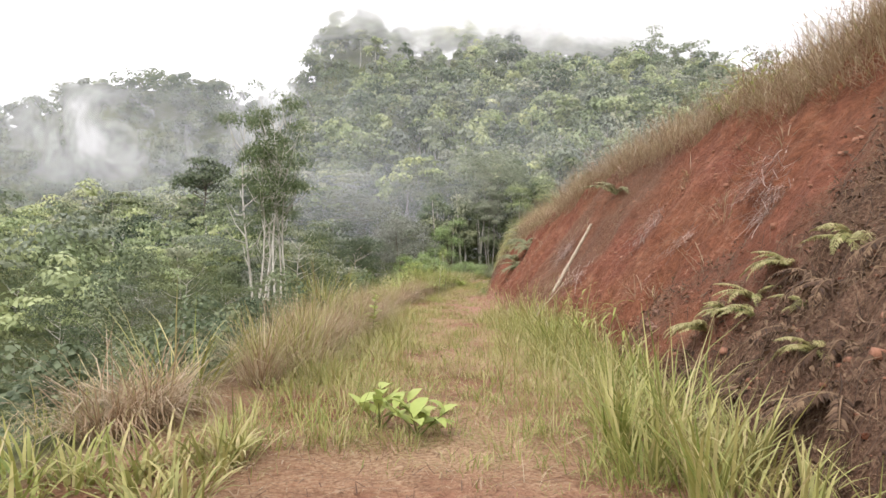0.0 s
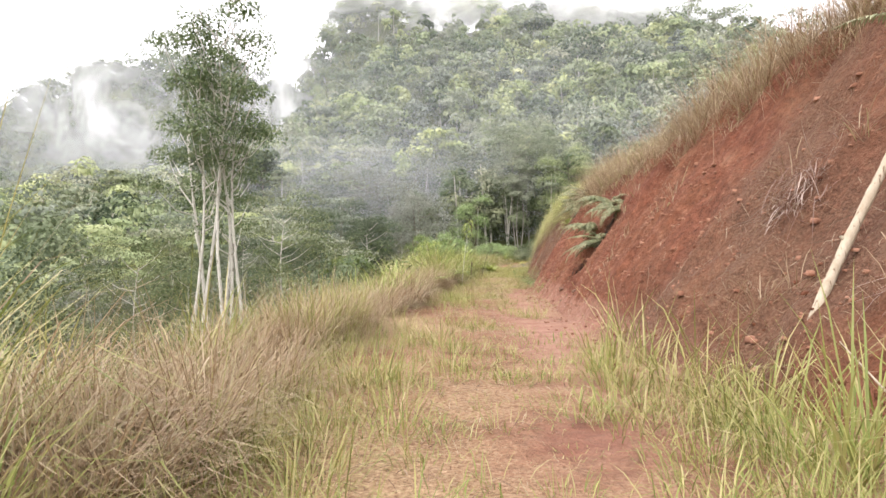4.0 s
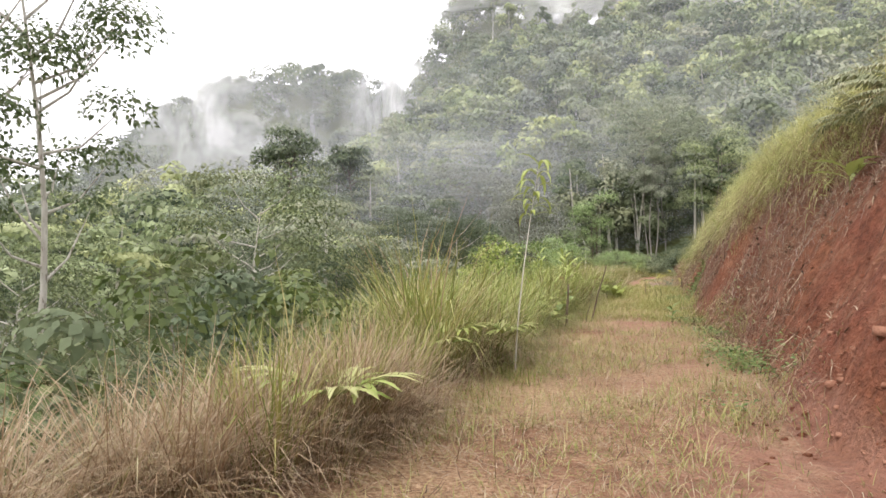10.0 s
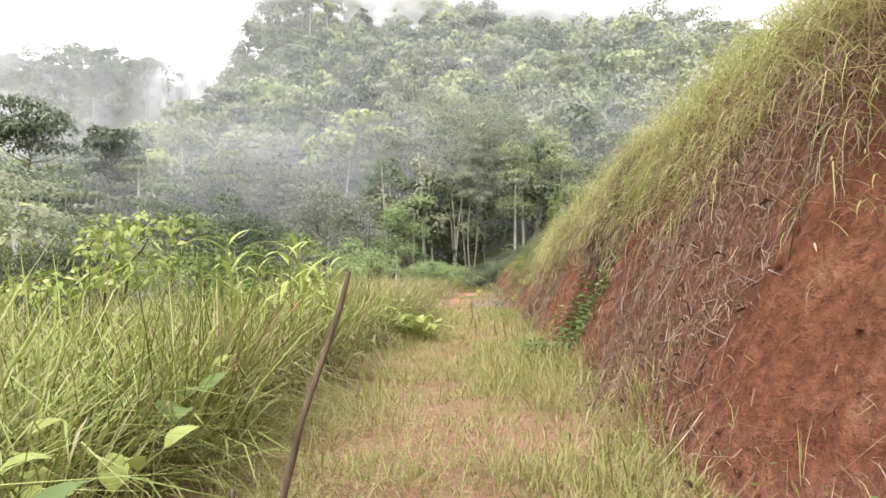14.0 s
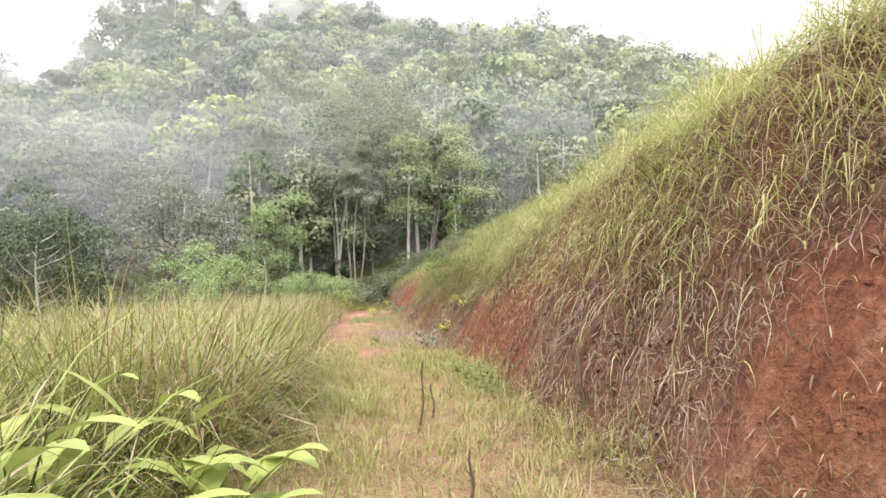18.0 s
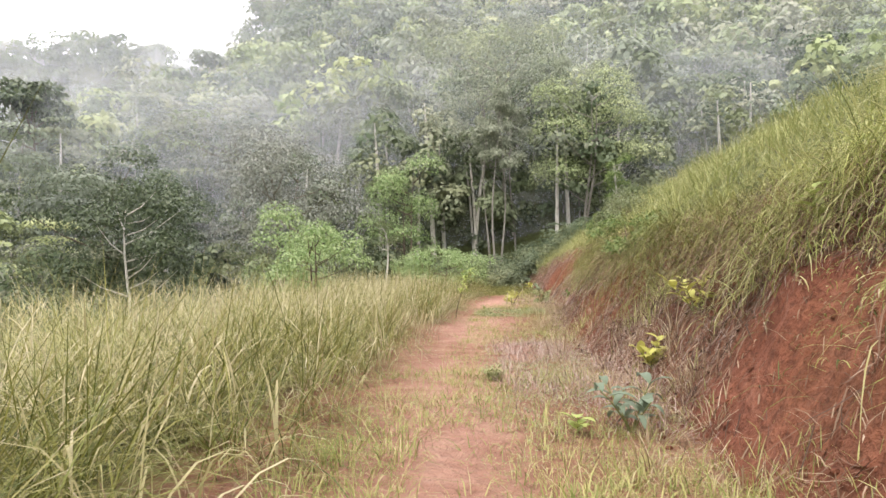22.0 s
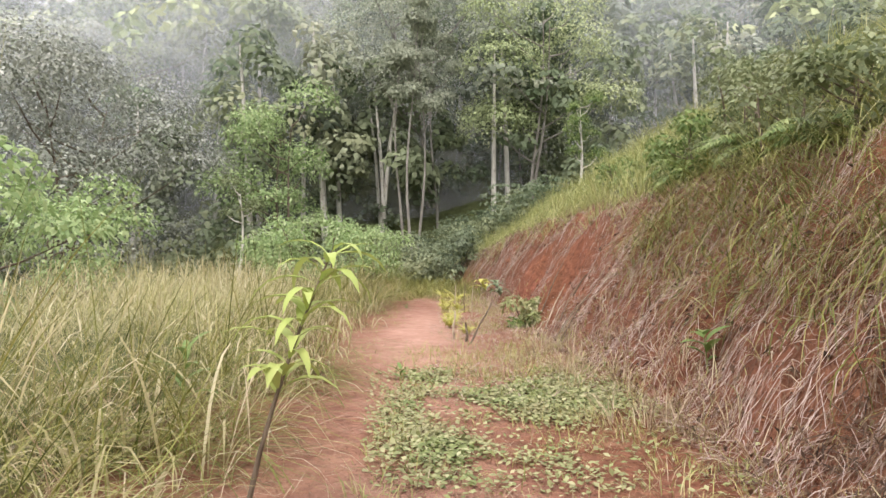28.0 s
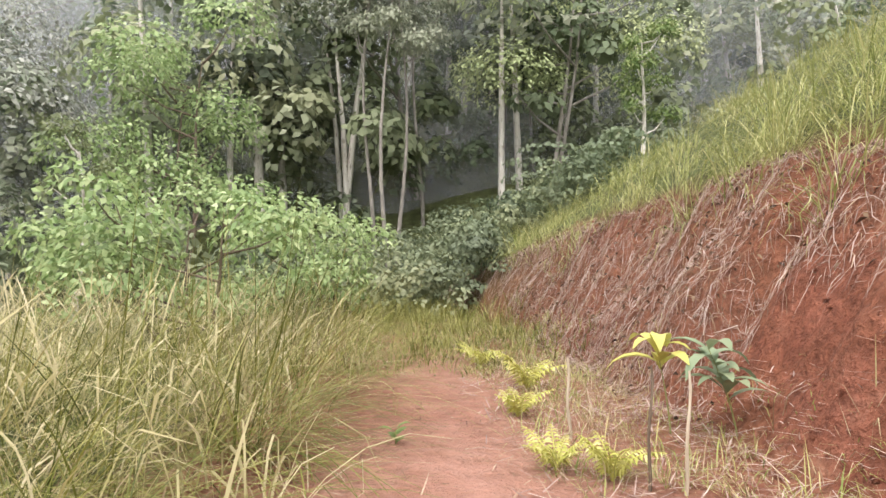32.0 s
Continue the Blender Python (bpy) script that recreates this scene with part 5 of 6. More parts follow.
# clods and stones
def clods(x, y, size):
    n = len(x)
    base = np.array([(-1, -1, -0.6), (1, -1, -0.6), (1, 1, -0.6), (-1, 1, -0.6), (-0.7, -0.7, 0.6), (0.7, -0.7, 0.6), (0.7, 0.7, 0.6), (-0.7, 0.7, 0.6)])
    v = base[None] * (size[:, None, None] * rng.uniform(0.6, 1.3, (n, 8, 3)))
    a = rng.uniform(0, 6.28, n)
    c, s = np.cos(a)[:, None], np.sin(a)[:, None]
    vx, vy = v[..., 0] * c - v[..., 1] * s, v[..., 0] * s + v[..., 1] * c
    z = height(x, y)
    out = np.stack([vx + x[:, None], vy + y[:, None], v[..., 2] + z[:, None] + size[:, None] * 0.1], -1).reshape(-1, 3)
    q = np.array([[0, 3, 2, 1], [4, 5, 6, 7], [0, 1, 5, 4], [1, 2, 6, 5], [2, 3, 7, 6], [3, 0, 4, 7]])
    return out, (np.arange(n)[:, None, None] * 8 + q[None]).reshape(-1, 4)


x, y = scatter(2600, 2, 92, plus(bank_foot, -0.5), plus(bank_foot, 1.6), lambda x, y: np.exp(-np.abs(x - bank_foot(y) - 0.05) * 1.5))
ob = stuff("earth_clods", [clods(x, y, rng.uniform(0.006, 0.03, len(x)))], STONE, "crumbled red earth clods fallen from the bank", "clods")
x, y = scatter(7500, 2, 32, plus(bank_foot, 0.1), crest, lambda x, y: np.where(vnoise(x * 2, y * 1.5, 66) > -0.05, 1.0, 0.25))
ob = stuff("bank_clods", [clods(x, y, np.clip(np.exp(rng.normal(-4.5, 0.55, len(x))), 0.004, 0.045))], CLOD, "lumps of red earth stuck in the bank's face", "clods")


# ---------------------------------------------------------------- single plants
rng = np.random.default_rng(31)


def part(name, chunk, mat, parent, label="", smooth=True):
    return link_mesh(name, chunk[0], chunk[1], mat, parent, smooth, label)


def thing(name, label, category, group=""):
    root = new(name)
    root.empty_display_size = 0.1
    return tagged(root, label, category, group)


def arch(base, head, lean, length, bend, n):
    """Points along a stalk that leaves base and bows over."""
    t = np.linspace(0, 1, n)
    ang = lean + bend * t
    step_l = length / (n - 1)
    out = np.concatenate([[0], np.cumsum(np.sin(ang[:-1]) * step_l)])
    up = np.concatenate([[0], np.cumsum(np.cos(ang[:-1]) * step_l)])
    return np.stack([base[0] + out * np.cos(head), base[1] + out * np.sin(head), base[2] + up], 1)


def blade_leaf(base, head, lean, length, width, bend, n=6, fold=0.25, teeth=None):
    """A broad leaf: two halves folded along a midrib that bows."""
    P = arch(base, head, lean, length, bend, n)
    t = np.linspace(0, 1, n)
    w = width * 0.5 * (np.sin(np.pi * t**0.8) ** 0.8 if teeth is None else teeth)
    w[0], w[-1] = width * 0.04, width * 0.02
    side = np.array([-np.sin(head), np.cos(head), 0])
    L = P + side * w[:, None] + np.array([0, 0, fold]) * w[:, None]
    R = P - side * w[:, None] + np.array([0, 0, fold]) * w[:, None]
    V = np.stack([L, P, R], 1).reshape(-1, 3)
    q = []
    for i in range(n - 1):
        a = i * 3
        q += [[a, a + 1, a + 4, a + 3], [a + 1, a + 2, a + 5, a + 4]]
    return V, np.array(q)


def frond(base, head, lean, length, bend, mat, parent, pairs=17, width=0.3, label=""):
    """A fern frond: bowed midrib with rows of narrow leaflets."""
    n = pairs + 3
    P = arch(base, head, lean, length, bend, n)
    side = np.array([-np.sin(head), np.cos(head), 0.0])
    t = np.linspace(0, 1, n)[2:]
    c = np.repeat(P[2:], 2, 0)
    along = np.repeat(np.gradient(P, axis=0)[2:], 2, 0)
    along /= np.linalg.norm(along, axis=1, keepdims=True)
    sgn = np.tile([1.0, -1.0], len(t))[:, None]
    d = side[None] * sgn + 0.45 * along + np.array([0, 0, -0.18])
    size = np.repeat(width * np.sin(np.pi * (0.12 + 0.86 * t) ** 0.75) ** 0.8, 2) * length
    nrm = np.cross(along, side[None] * np.ones_like(along))
    d = d + rng.normal(0, 0.12, d.shape)
    leaf = leaf_quads(c, d, nrm + 1e-3, (size + 0.01) * rng.uniform(0.8, 1.1, len(size)), size * 0.2 + 0.005, 0.3)
    stalk = tube(P, np.linspace(0.006, 0.0015, n) * (1 + length), 4)
    ob = part("frond", joined([leaf, stalk]), mat, parent, label, False)
    return ob


def fern(x, y, size, n, label, face=None, mat=None, hang=0.0, lift=0.0):
    root = thing("fern", label, "fern", "ferns on the bank")
    for k in range(n):
        a = 2 * np.pi * k / n + rng.uniform(-0.25, 0.25) if face is None else face + rng.normal(0, 1.05)
        frond((0, 0, 0), a, rng.uniform(0.25, 0.8) + hang, size * rng.uniform(0.7, 1.15), rng.uniform(1.1, 2.0), mat or FERN_LEAF, root, 30, 0.14)
    root.matrix_world = pose(x, y, float(height(x, y)) - 0.03 + lift)
    return root


def broadleaf(name, x, y, tall, leaves, leaf_l, leaf_w, mat, label, category="plant", spread_leaf=1.0, stem_mat=None, lean=0.1, from_t=0.35, group="", way=None, thick=1.0, stems=1):
    """An upright plant: stem with broad leaves on it."""
    root = thing(name, label, category, group)
    ts = np.linspace(0, 1, 7)
    a0 = rng.uniform(0, 6.28) if way is None else way
    for s in range(stems):
        a1, out = a0 + s * 6.28 / stems, lean if stems == 1 else lean + rng.uniform(0.35, 0.9)
        high = tall * (1.0 if s == 0 else rng.uniform(0.6, 1.0))
        S = np.stack([out * high * ts**1.5 * np.cos(a1), out * high * ts**1.5 * np.sin(a1), high * ts - 0.05], 1)
        stem = part("stem", tube(S, thick * np.linspace(0.012, 0.004, 7) * (0.6 + tall * 0.5), 6), stem_mat or STEM, root)
        n = leaves if stems == 1 else max(4, leaves // stems)
        for k in range(n):
            t = from_t + (1 - from_t) * (k + 0.5) / n
            p = [np.interp(t, ts, S[:, j]) for j in range(3)]
            a = k * 2.4 + rng.uniform(-0.4, 0.4)
            part("leaf", blade_leaf(p, a, rng.uniform(0.5, 1.2), leaf_l * rng.uniform(0.65, 1.25), leaf_w * rng.uniform(0.7, 1.2), rng.uniform(0.5, 1.2) * spread_leaf), mat, stem)
    root.matrix_world = pose(x, y, float(height(x, y)))
    return root


def stake(x, y, tall, r, tilt, turn, label, mat=None, name="wooden_stake", group="stakes along the track"):
    """A thin crooked stake pushed into the ground."""
    root = thing(name, label, "stake", group)
    ts = np.linspace(0, 1, 9)
    S = np.stack([np.sin(tilt) * tall * ts + 0.012 * np.sin(ts * 9), 0.01 * np.sin(ts * 7 + 1), np.cos(tilt) * tall * ts - 0.1], 1)
    shaft = part("shaft", tube(S, r * (1.1 - 0.45 * ts) * (1 + 0.12 * np.sin(ts * 23)), 7), mat or DEAD_WOOD, root)
    p = S[5]
    part("twig_stub", tube([p, p + np.array([0.03, 0.02, 0.04])], [r * 0.5, r * 0.3], 5), mat or DEAD_WOOD, shaft)
    root.matrix_world = pose(x, y, float(height(x, y)), 0, 0, turn)
    return root


# the pale pole leaning on the bank
pole = thing("fallen_pole", "pale peeled wooden pole leaning on the earth bank", "log")
A, B = np.array([1.5, 15.2, 0.1]), np.array([2.85, 15.9, 2.45])
ts = np.linspace(0, 1, 12)
B = A + (B - A) * 0.9
S = A + (B - A) * ts[:, None] + np.array([0, 0.03, 0.02]) * np.sin(ts * 5)[:, None]
S[:, 2] += 0.1
part("shaft", tube(S, 0.045 - 0.012 * ts + 0.004 * np.sin(ts * 31), 9), POLE_WOOD, pole)
part("knot", tube([S[5], S[5] + np.array([-0.05, 0.0, 0.05])], [0.025, 0.012], 6), POLE_WOOD, pole)
dry = thing("dry_branch", "thin dry branch lying over the grass", "branch")
part("stem", tube([(0.95, 12.6, 0.05), (1.25, 13.4, 0.35), (1.7, 14.1, 0.75), (1.95, 14.6, 1.0)], [0.012, 0.011, 0.008, 0.004], 6), POLE_WOOD, dry)
part("twig", tube([(1.25, 13.4, 0.35), (1.2, 13.9, 0.62)], [0.007, 0.003], 5), POLE_WOOD, dry)

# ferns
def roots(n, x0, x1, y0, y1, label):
    """Fine roots and dead fronds that hang down the face in a ragged curtain, near-black to paint the hollow's shade.
    """
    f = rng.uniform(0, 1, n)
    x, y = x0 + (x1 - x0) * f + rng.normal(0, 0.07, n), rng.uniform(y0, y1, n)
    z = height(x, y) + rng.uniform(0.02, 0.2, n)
    return stuff("root_skirt", [blades(x, y, z, rng.uniform(0.08, 0.42, n), rng.uniform(0.003, 0.012, n), rng.uniform(2.0, 4.4, n), rng.uniform(2.1, 3.0, n), rng.uniform(-0.5, 0.6, n))], SHADE_ROOT, label, "roots")


roots(1500, 1.0, 1.85, 24.45, 25.15, "wet roots and dead fronds hanging in a bank hollow, near-black for its shade")
for fx, fy, fs in ((2.18, 6.4, 0.42), (2.35, 6.3, 0.36), (2.55, 6.15, 0.42), (2.8, 6.0, 0.46), (2.95, 5.3, 0.5), (2.6, 5.2, 0.36), (2.2, 4.4, 0.34), (2.4, 5.8, 0.34)):
    fern(fx, fy, fs, 8, "yellowing fern with drooping fronds on the red bank", np.pi * 0.9, YELLOW_FERN, 0.3)
for fx, fy, fs in ((1.9, 3.6, 0.4), (2.1, 3.9, 0.45), (2.35, 4.3, 0.5), (2.6, 4.9, 0.5), (2.15, 5.2, 0.4), (2.05, 6.1, 0.35), (1.9, 5.4, 0.35), (2.75, 5.6, 0.45), (2.0, 4.15, 0.4), (2.3, 4.9, 0.45), (2.1, 5.5, 0.35), (2.5, 6.7, 0.4), (1.95, 4.9, 0.35), (2.9, 4.6, 0.45)):
    fern(fx, fy, fs, 8, "dead brown fern hanging on the red bank", np.pi, DUFF, 0.9)
fern(3.45, 16.4, 1.0, 9, "yellow-green fern over a hollow in the bank")
for dx, dy, s in ((1.95, 25.4, 1.0), (1.75, 24.9, 1.1), (1.55, 25.5, 0.9), (1.9, 24.4, 0.8)):
    fern(dx, dy, s, 14, "large grey-green fern hanging over a dark hollow in the bank", np.pi * 0.95, None, 0.35)
roots(1500, 1.45, 2.1, 45.7, 47.2, "roots and dead leaves hanging in a hollow under the crest, near-black for its shade")
roots(1300, 1.75, 2.3, 31.2, 33.0, "wet roots and dead fronds hanging under the ferns, near-black for the shade there")
for dx, dy, s in ((2.0, 31.3, 1.0), (2.2, 31.8, 1.1), (2.1, 32.4, 1.0), (2.4, 33.0, 0.8), (2.5, 34.3, 1.0), (2.6, 35.4, 1.1), (2.45, 36.3, 0.9)):
    fern(dx, dy, s, 9, "green fern on the crest of the bank", np.pi, FERN_LEAF, 0.25)
for dx, dy, s in ((4.3, 73.5, 0.9), (4.6, 75.0, 1.0), (4.4, 76.3, 0.8), (4.9, 77.5, 0.9)):
    fern(dx, dy, s, 9, "light green fern on the crest of the red bank", np.pi, SHRUB_LEAF, 0.25)

# plants of the first stretch
for cx, cy, ch in ((5.0, 12.3, 0.9), (5.2, 11.6, 0.7), (4.9, 13.2, 0.6)):
    broadleaf("crest_shrub", cx, cy, ch, 30, 0.3, 0.06, YOUNG_LEAF, "pale green long-leaved shrub on the crest of the bank", "shrub", 1.2, None, 0.1, 0.2, "crest shrubs", None, 0.8, 5)
for cx, cy, ch in ((4.45, 16.0, 0.7), (4.0, 17.5, 0.5), (5.1, 10.0, 0.8)):
    twigs = thing("dry_shrub", "dry leafless brown shrub on the crest of the bank", "shrub", "dry crest shrubs")
    for k in range(16):
        part("twig", tube(arch((0, 0, -0.05), rng.uniform(0, 6.28), rng.uniform(0.1, 0.7), ch * rng.uniform(0.6, 1.2), rng.uniform(0.0, 0.6), 5), np.linspace(0.008, 0.002, 5), 5), DEAD_WOOD, twigs)
    twigs.matrix_world = pose(cx, cy, float(height(cx, cy)))
broadleaf("broadleaf_plant", -0.42, 4.6, 0.28, 20, 0.24, 0.1, YOUNG_LEAF, "bright green broad-leaved plant among dry stalks on the track", stems=4)
broadleaf("broadleaf_plant", -0.72, 4.8, 0.32, 18, 0.25, 0.1, YOUNG_LEAF, "pale green broad-leaved plant on the track", stems=4)
broadleaf("climbing_plant", -1.8, 11.2, 0.85, 13, 0.16, 0.12, YOUNG_LEAF, "light green leafy climber on a thin stalk", "plant", 1.2)
broadleaf("broadleaf_plant", 1.5, 10.2, 0.45, 8, 0.22, 0.07, YOUNG_LEAF, "yellow-green young plant at the bank's foot")
broadleaf("broadleaf_plant", 1.85, 34.9, 0.35, 6, 0.42, 0.16, YOUNG_LEAF, "young plant with large yellow-green leaves on the bank")

for k, (cx, cy) in enumerate(((1.35, 10.3), (1.6, 11.3), (1.85, 9.6), (1.45, 12.4), (1.9, 13.2), (1.6, 8.4))):
    broadleaf("cane_weed", cx, cy, 0.55 + 0.08 * (k % 3), 12, 0.34, 0.03, YOUNG_LEAF, "yellow-green weed with long narrow leaves at the bank's foot", "weed", 1.6, None, 0.15, 0.2, "cane weeds", None, 0.7, 2)


def rock(x, y, size, label):
    """A weathered stone: a dented, flattened ball half sunk in the earth."""
    bm = bmesh.new()
    bmesh.ops.create_icosphere(bm, subdivisions=2, radius=1.0)
    for v in bm.verts:
        d = v.co.normalized()
        k = 1 + 0.35 * rng.uniform(-1, 1) * 0.5 + 0.2 * np.sin(3 * d.x + 5 * d.y + size * 90)
        v.co = Vector((d.x * k * size, d.y * k * size * 0.75, d.z * k * size * 0.6))
    me = bpy.data.meshes.new("rock")
    bm.to_mesh(me)
    bm.free()
    me.materials.append(ROCK)
    ob = new("rock", me)
    ob.matrix_world = pose(x, y, float(height(x, y)) + size * 0.15, rng.uniform(-15, 15), rng.uniform(-20, 20), rng.uniform(0, 360))
    return tagged(ob, label, "rock", "stones on the bank")


ROCK = rough_material("grey_brown_stone", (0.15, 0.085, 0.06), (0.36, 0.22, 0.16), 9.0, 0.9, 0.5)
for rx, ry, rs in ((1.9, 7.72, 0.1), (2.08, 8.06, 0.09), (2.06, 7.8, 0.06), (2.16, 8.05, 0.05), (0.79, 23.04, 0.07), (0.69, 24.7, 0.08), (0.78, 24.8, 0.05), (0.62, 23.8, 0.04)):
    rock(rx, ry, rs, "grey-brown stone half buried in the red bank")
broadleaf("broadleaf_weed", 0.25, 61.55, 0.2, 130, 0.1, 0.024, WEED_LEAF, "bushy pale green weed beside the path", "weed", 1.0, None, 0.1, 0.1, "", None, 0.6, 10)
# stretch with stakes
broadleaf("bamboo_sapling", -1.95, 32.7, 2.25, 26, 0.34, 0.045, YOUNG_LEAF, "tall thin bamboo sapling with drooping pale leaves", "sapling", 2.6, BARK_PALE, 0.12, 0.74, "", 0.3, 0.5)


def palm(x, y, tall, rays, length, label, mat=None):
    """A fan of long narrow leaflets on short stalks."""
    root = thing("fan_palm", label, "palm", "young palms")
    for s in range(4):
        a = s * 1.7 + rng.uniform(-0.3, 0.3)
        P = arch((0, 0, -0.03), a, 0.2, tall * rng.uniform(0.7, 1.1), 0.5, 6)
        stalk = part("stalk", tube(P, [0.009] * 5 + [0.005], 5), STEM, root)
        chunks = [blade_leaf(P[-1], a + u, 1.0 + 0.2 * abs(u), length * (1 - 0.18 * abs(u)), length * 0.13, 1.0, 5) for u in np.linspace(-1.2, 1.2, rays)]
        part("fan_leaf", joined(chunks), mat or YOUNG_LEAF, stalk)
    root.matrix_world = pose(x, y, float(height(x, y)))
    return root


palm(-2.2, 32.95, 0.65, 9, 0.36, "young fan palm with pale drooping leaves beside the sapling")
palm(-2.6, 32.1, 0.6, 9, 0.42, "young fan palm with drooping yellow-green leaves beside the track")
palm(-3.6, 34.2, 0.7, 9, 0.6, "young fan palm at the slope's edge")
palm(-2.6, 29.6, 0.5, 8, 0.5, "small fan palm in the dry grass")
palm(-2.0, 37.6, 0.3, 7, 0.3, "small palm-leaved plant at the grass edge")
stake(-1.55, 39.5, 1.3, 0.017, 0.28, 20, "thin dark stake leaning over the track's edge")
stake(-1.62, 39.0, 0.5, 0.011, 0.25, 30, "short dark stake beside the track")
stake(-1.9, 38.0, 0.9, 0.026, 0.12, 60, "dark stake overgrown with leaves")
for k in range(5):
    broadleaf("broadleaf_weed", -2.15 - 0.16 * k, 38.2 + 1.2 * k, 0.55, 10, 0.2, 0.12, YOUNG_LEAF if k % 2 else SHRUB_LEAF, "leafy yellow-green weed at the edge of the tall grass", "weed", group="weeds at the grass edge", stems=3)
red = broadleaf("red_flower_plant", -2.6, 44.6, 0.72, 7, 0.25, 0.08, YOUNG_LEAF, "green plant with a red flower head in the grass", "flower")
RED_PETAL = leaf_material("red_petal", [(0.0, (0.45, 0.05, 0.03)), (1.0, (0.7, 0.16, 0.08))], 0.1, (0.5, 0.1, 0.05))
for k in range(5):
    part("petal", blade_leaf((0, 0, 0.68), k * 1.26, 0.4, 0.16, 0.06, 0.7, 5), RED_PETAL, red, "red petal")
broadleaf("broadleaf_weed", 0.0, 38.6, 0.4, 9, 0.2, 0.07, SHRUB_LEAF, "green weed growing by the bank's foot", "weed", group="weeds at the bank")
for sx, sy, sh in ((0.12, 47.85, 0.45), (0.27, 47.9, 0.48), (0.37, 47.85, 0.42), (-0.16, 49.75, 0.4), (-0.17, 51.6, 0.68), (0.04, 52.2, 0.4)):
    stake(sx, sy, sh, 0.011, rng.uniform(-0.12, 0.14), rng.uniform(0, 360), "dark weathered stake standing in the track's grass")
stake(1.15, 51.3, 0.55, 0.022, -0.1, 0, "broken dead stalk at the bank's foot", None, "dead_stalk", "dead stalks")


def bush(x, y, tall, wide, leaves, leaf, mat, label, lobes=9, category="bush", group=""):
    ob = make_tree("bush", tall, wide, lobes, leaves, leaf, mat, BARK_BROWN, 0.12, 0.0, 0.02 + tall * 0.012, label, 0.8, 3, category)
    ob.matrix_world = pose(x, y, float(height(x, y)) - 0.02, 0, 0, rng.uniform(0, 360))
    return ob


for bx, by, bt in ((-1.45, 48.4, 0.55), (-1.15, 48.1, 0.4), (-1.9, 47.9, 0.7), (-1.45, 49.4, 0.55), (-2.3, 49.4, 0.75)):
    broadleaf("broadleaf_bush", bx, by, bt, 34, 0.36, 0.14, YOUNG_LEAF, "bright green bush with long broad leaves at the track's edge", "bush", 1.1, None, 0.15, 0.15, "broad-leaved bushes", None, 1.0, 5)
for bx, by, bt in ((-4.3, 46.8, 2.0), (-4.8, 44.2, 1.9), (-4.6, 51.5, 2.0), (-5.6, 49.0, 2.6)):
    bush(bx, by, bt, bt * 0.8, 1300, 0.1, YOUNG_LEAF if bt < 1.95 else SHRUB_LEAF, "leafy green shrub standing in the tall grass")
for k, (cx, cy) in enumerate(((-2.4, 44.0), (-2.6, 46.2), (-2.2, 45.0), (-2.9, 47.6), (-2.5, 44.7), (-2.8, 45.3), (-3.2, 44.5), (-3.4, 46.0), (-2.3, 43.4), (-3.0, 43.8))):
    broadleaf("cane_plant", cx, cy, 1.15 + 0.1 * (k % 5), 18, 0.55, 0.055, YOUNG_LEAF, "tall cane plant with long arching leaves", "plant", 1.5, None, 0.08, 0.3, "cane plants")
broadleaf("cane_plant", 1.62, 45.2, 0.55, 8, 0.45, 0.05, YOUNG_LEAF, "young cane plant sprouting from the bank", "plant", 1.2, None, 0.2, 0.2, "cane plants")
broadleaf("climbing_plant", 1.22, 45.02, 0.4, 16, 0.12, 0.09, WEED_LEAF, "green creeper climbing the red bank", "plant", 1.2)


# creeping weeds as ground cover
def creeping(n, y0, y1, x0, x1, size, mat, label, high=0.05):
    def chance(x, y):
        edge = np.clip(np.minimum(x - x0(y), x1(y) - x) / 0.5, 0, 1) * np.clip(np.minimum(y - y0, y1 - y) / 0.8, 0, 1)
        return np.clip((fbm(x * 1.1 + 0.4 * y, y * 0.9 - 0.5 * x, 71) + 0.28) * 2.0, 0.03, 1) * (0.08 + edge)

    x, y = scatter(int(n * 1.4), y0, y1, x0, x1, chance)
    c = np.stack([x, y, height(x, y) + rng.uniform(0.01, high, len(x))], 1)
    d = rng.normal(0, 1, (len(x), 3)) * np.array([1, 1, 0.25])
    nrm = rng.normal(0, 0.25, (len(x), 3)) + np.array([0, 0, 1])
    return stuff("creeping_weeds", [leaf_quads(c, d, nrm, size * rng.uniform(0.6, 1.4, len(x)), size * rng.uniform(0.5, 0.9, len(x)))], mat, label, "weeds")


creeping(12000, 58.3, 63.5, lambda y: y * 0 - 0.1, lambda y: y * 0 + 1.5, 0.02, WEED_LEAF, "low yellow-green creeping weeds covering the track")
creeping(30000, 71, 74.8, lambda y: y * 0 + 0.1, lambda y: y * 0 + 2.5, 0.042, WEED_LEAF, "flat pale green creeping weeds on the track")
creeping(5000, 44.8, 47.2, lambda y: y * 0 + 0.3, plus(bank_foot, 0.5), 0.09, SHRUB_LEAF, "green creeping weeds at the bank's foot", 0.18)
creeping(1800, 53, 56, lambda y: y * 0 + 0.7, plus(bank_foot, 0.2), 0.06, SHRUB_LEAF, "green creeping weeds at the bank's foot", 0.15)
creeping(3500, 62, 68, lambda y: y * 0 + 0.6, plus(bank_foot, 0.1), 0.026, WEED_LEAF, "sparse creeping weeds beside the track")
creeping(8000, 31, 40, lambda y: bank_foot(y) - 0.6, plus(bank_foot, 0.25), 0.05, SHRUB_LEAF, "small weeds under the bank", 0.12)

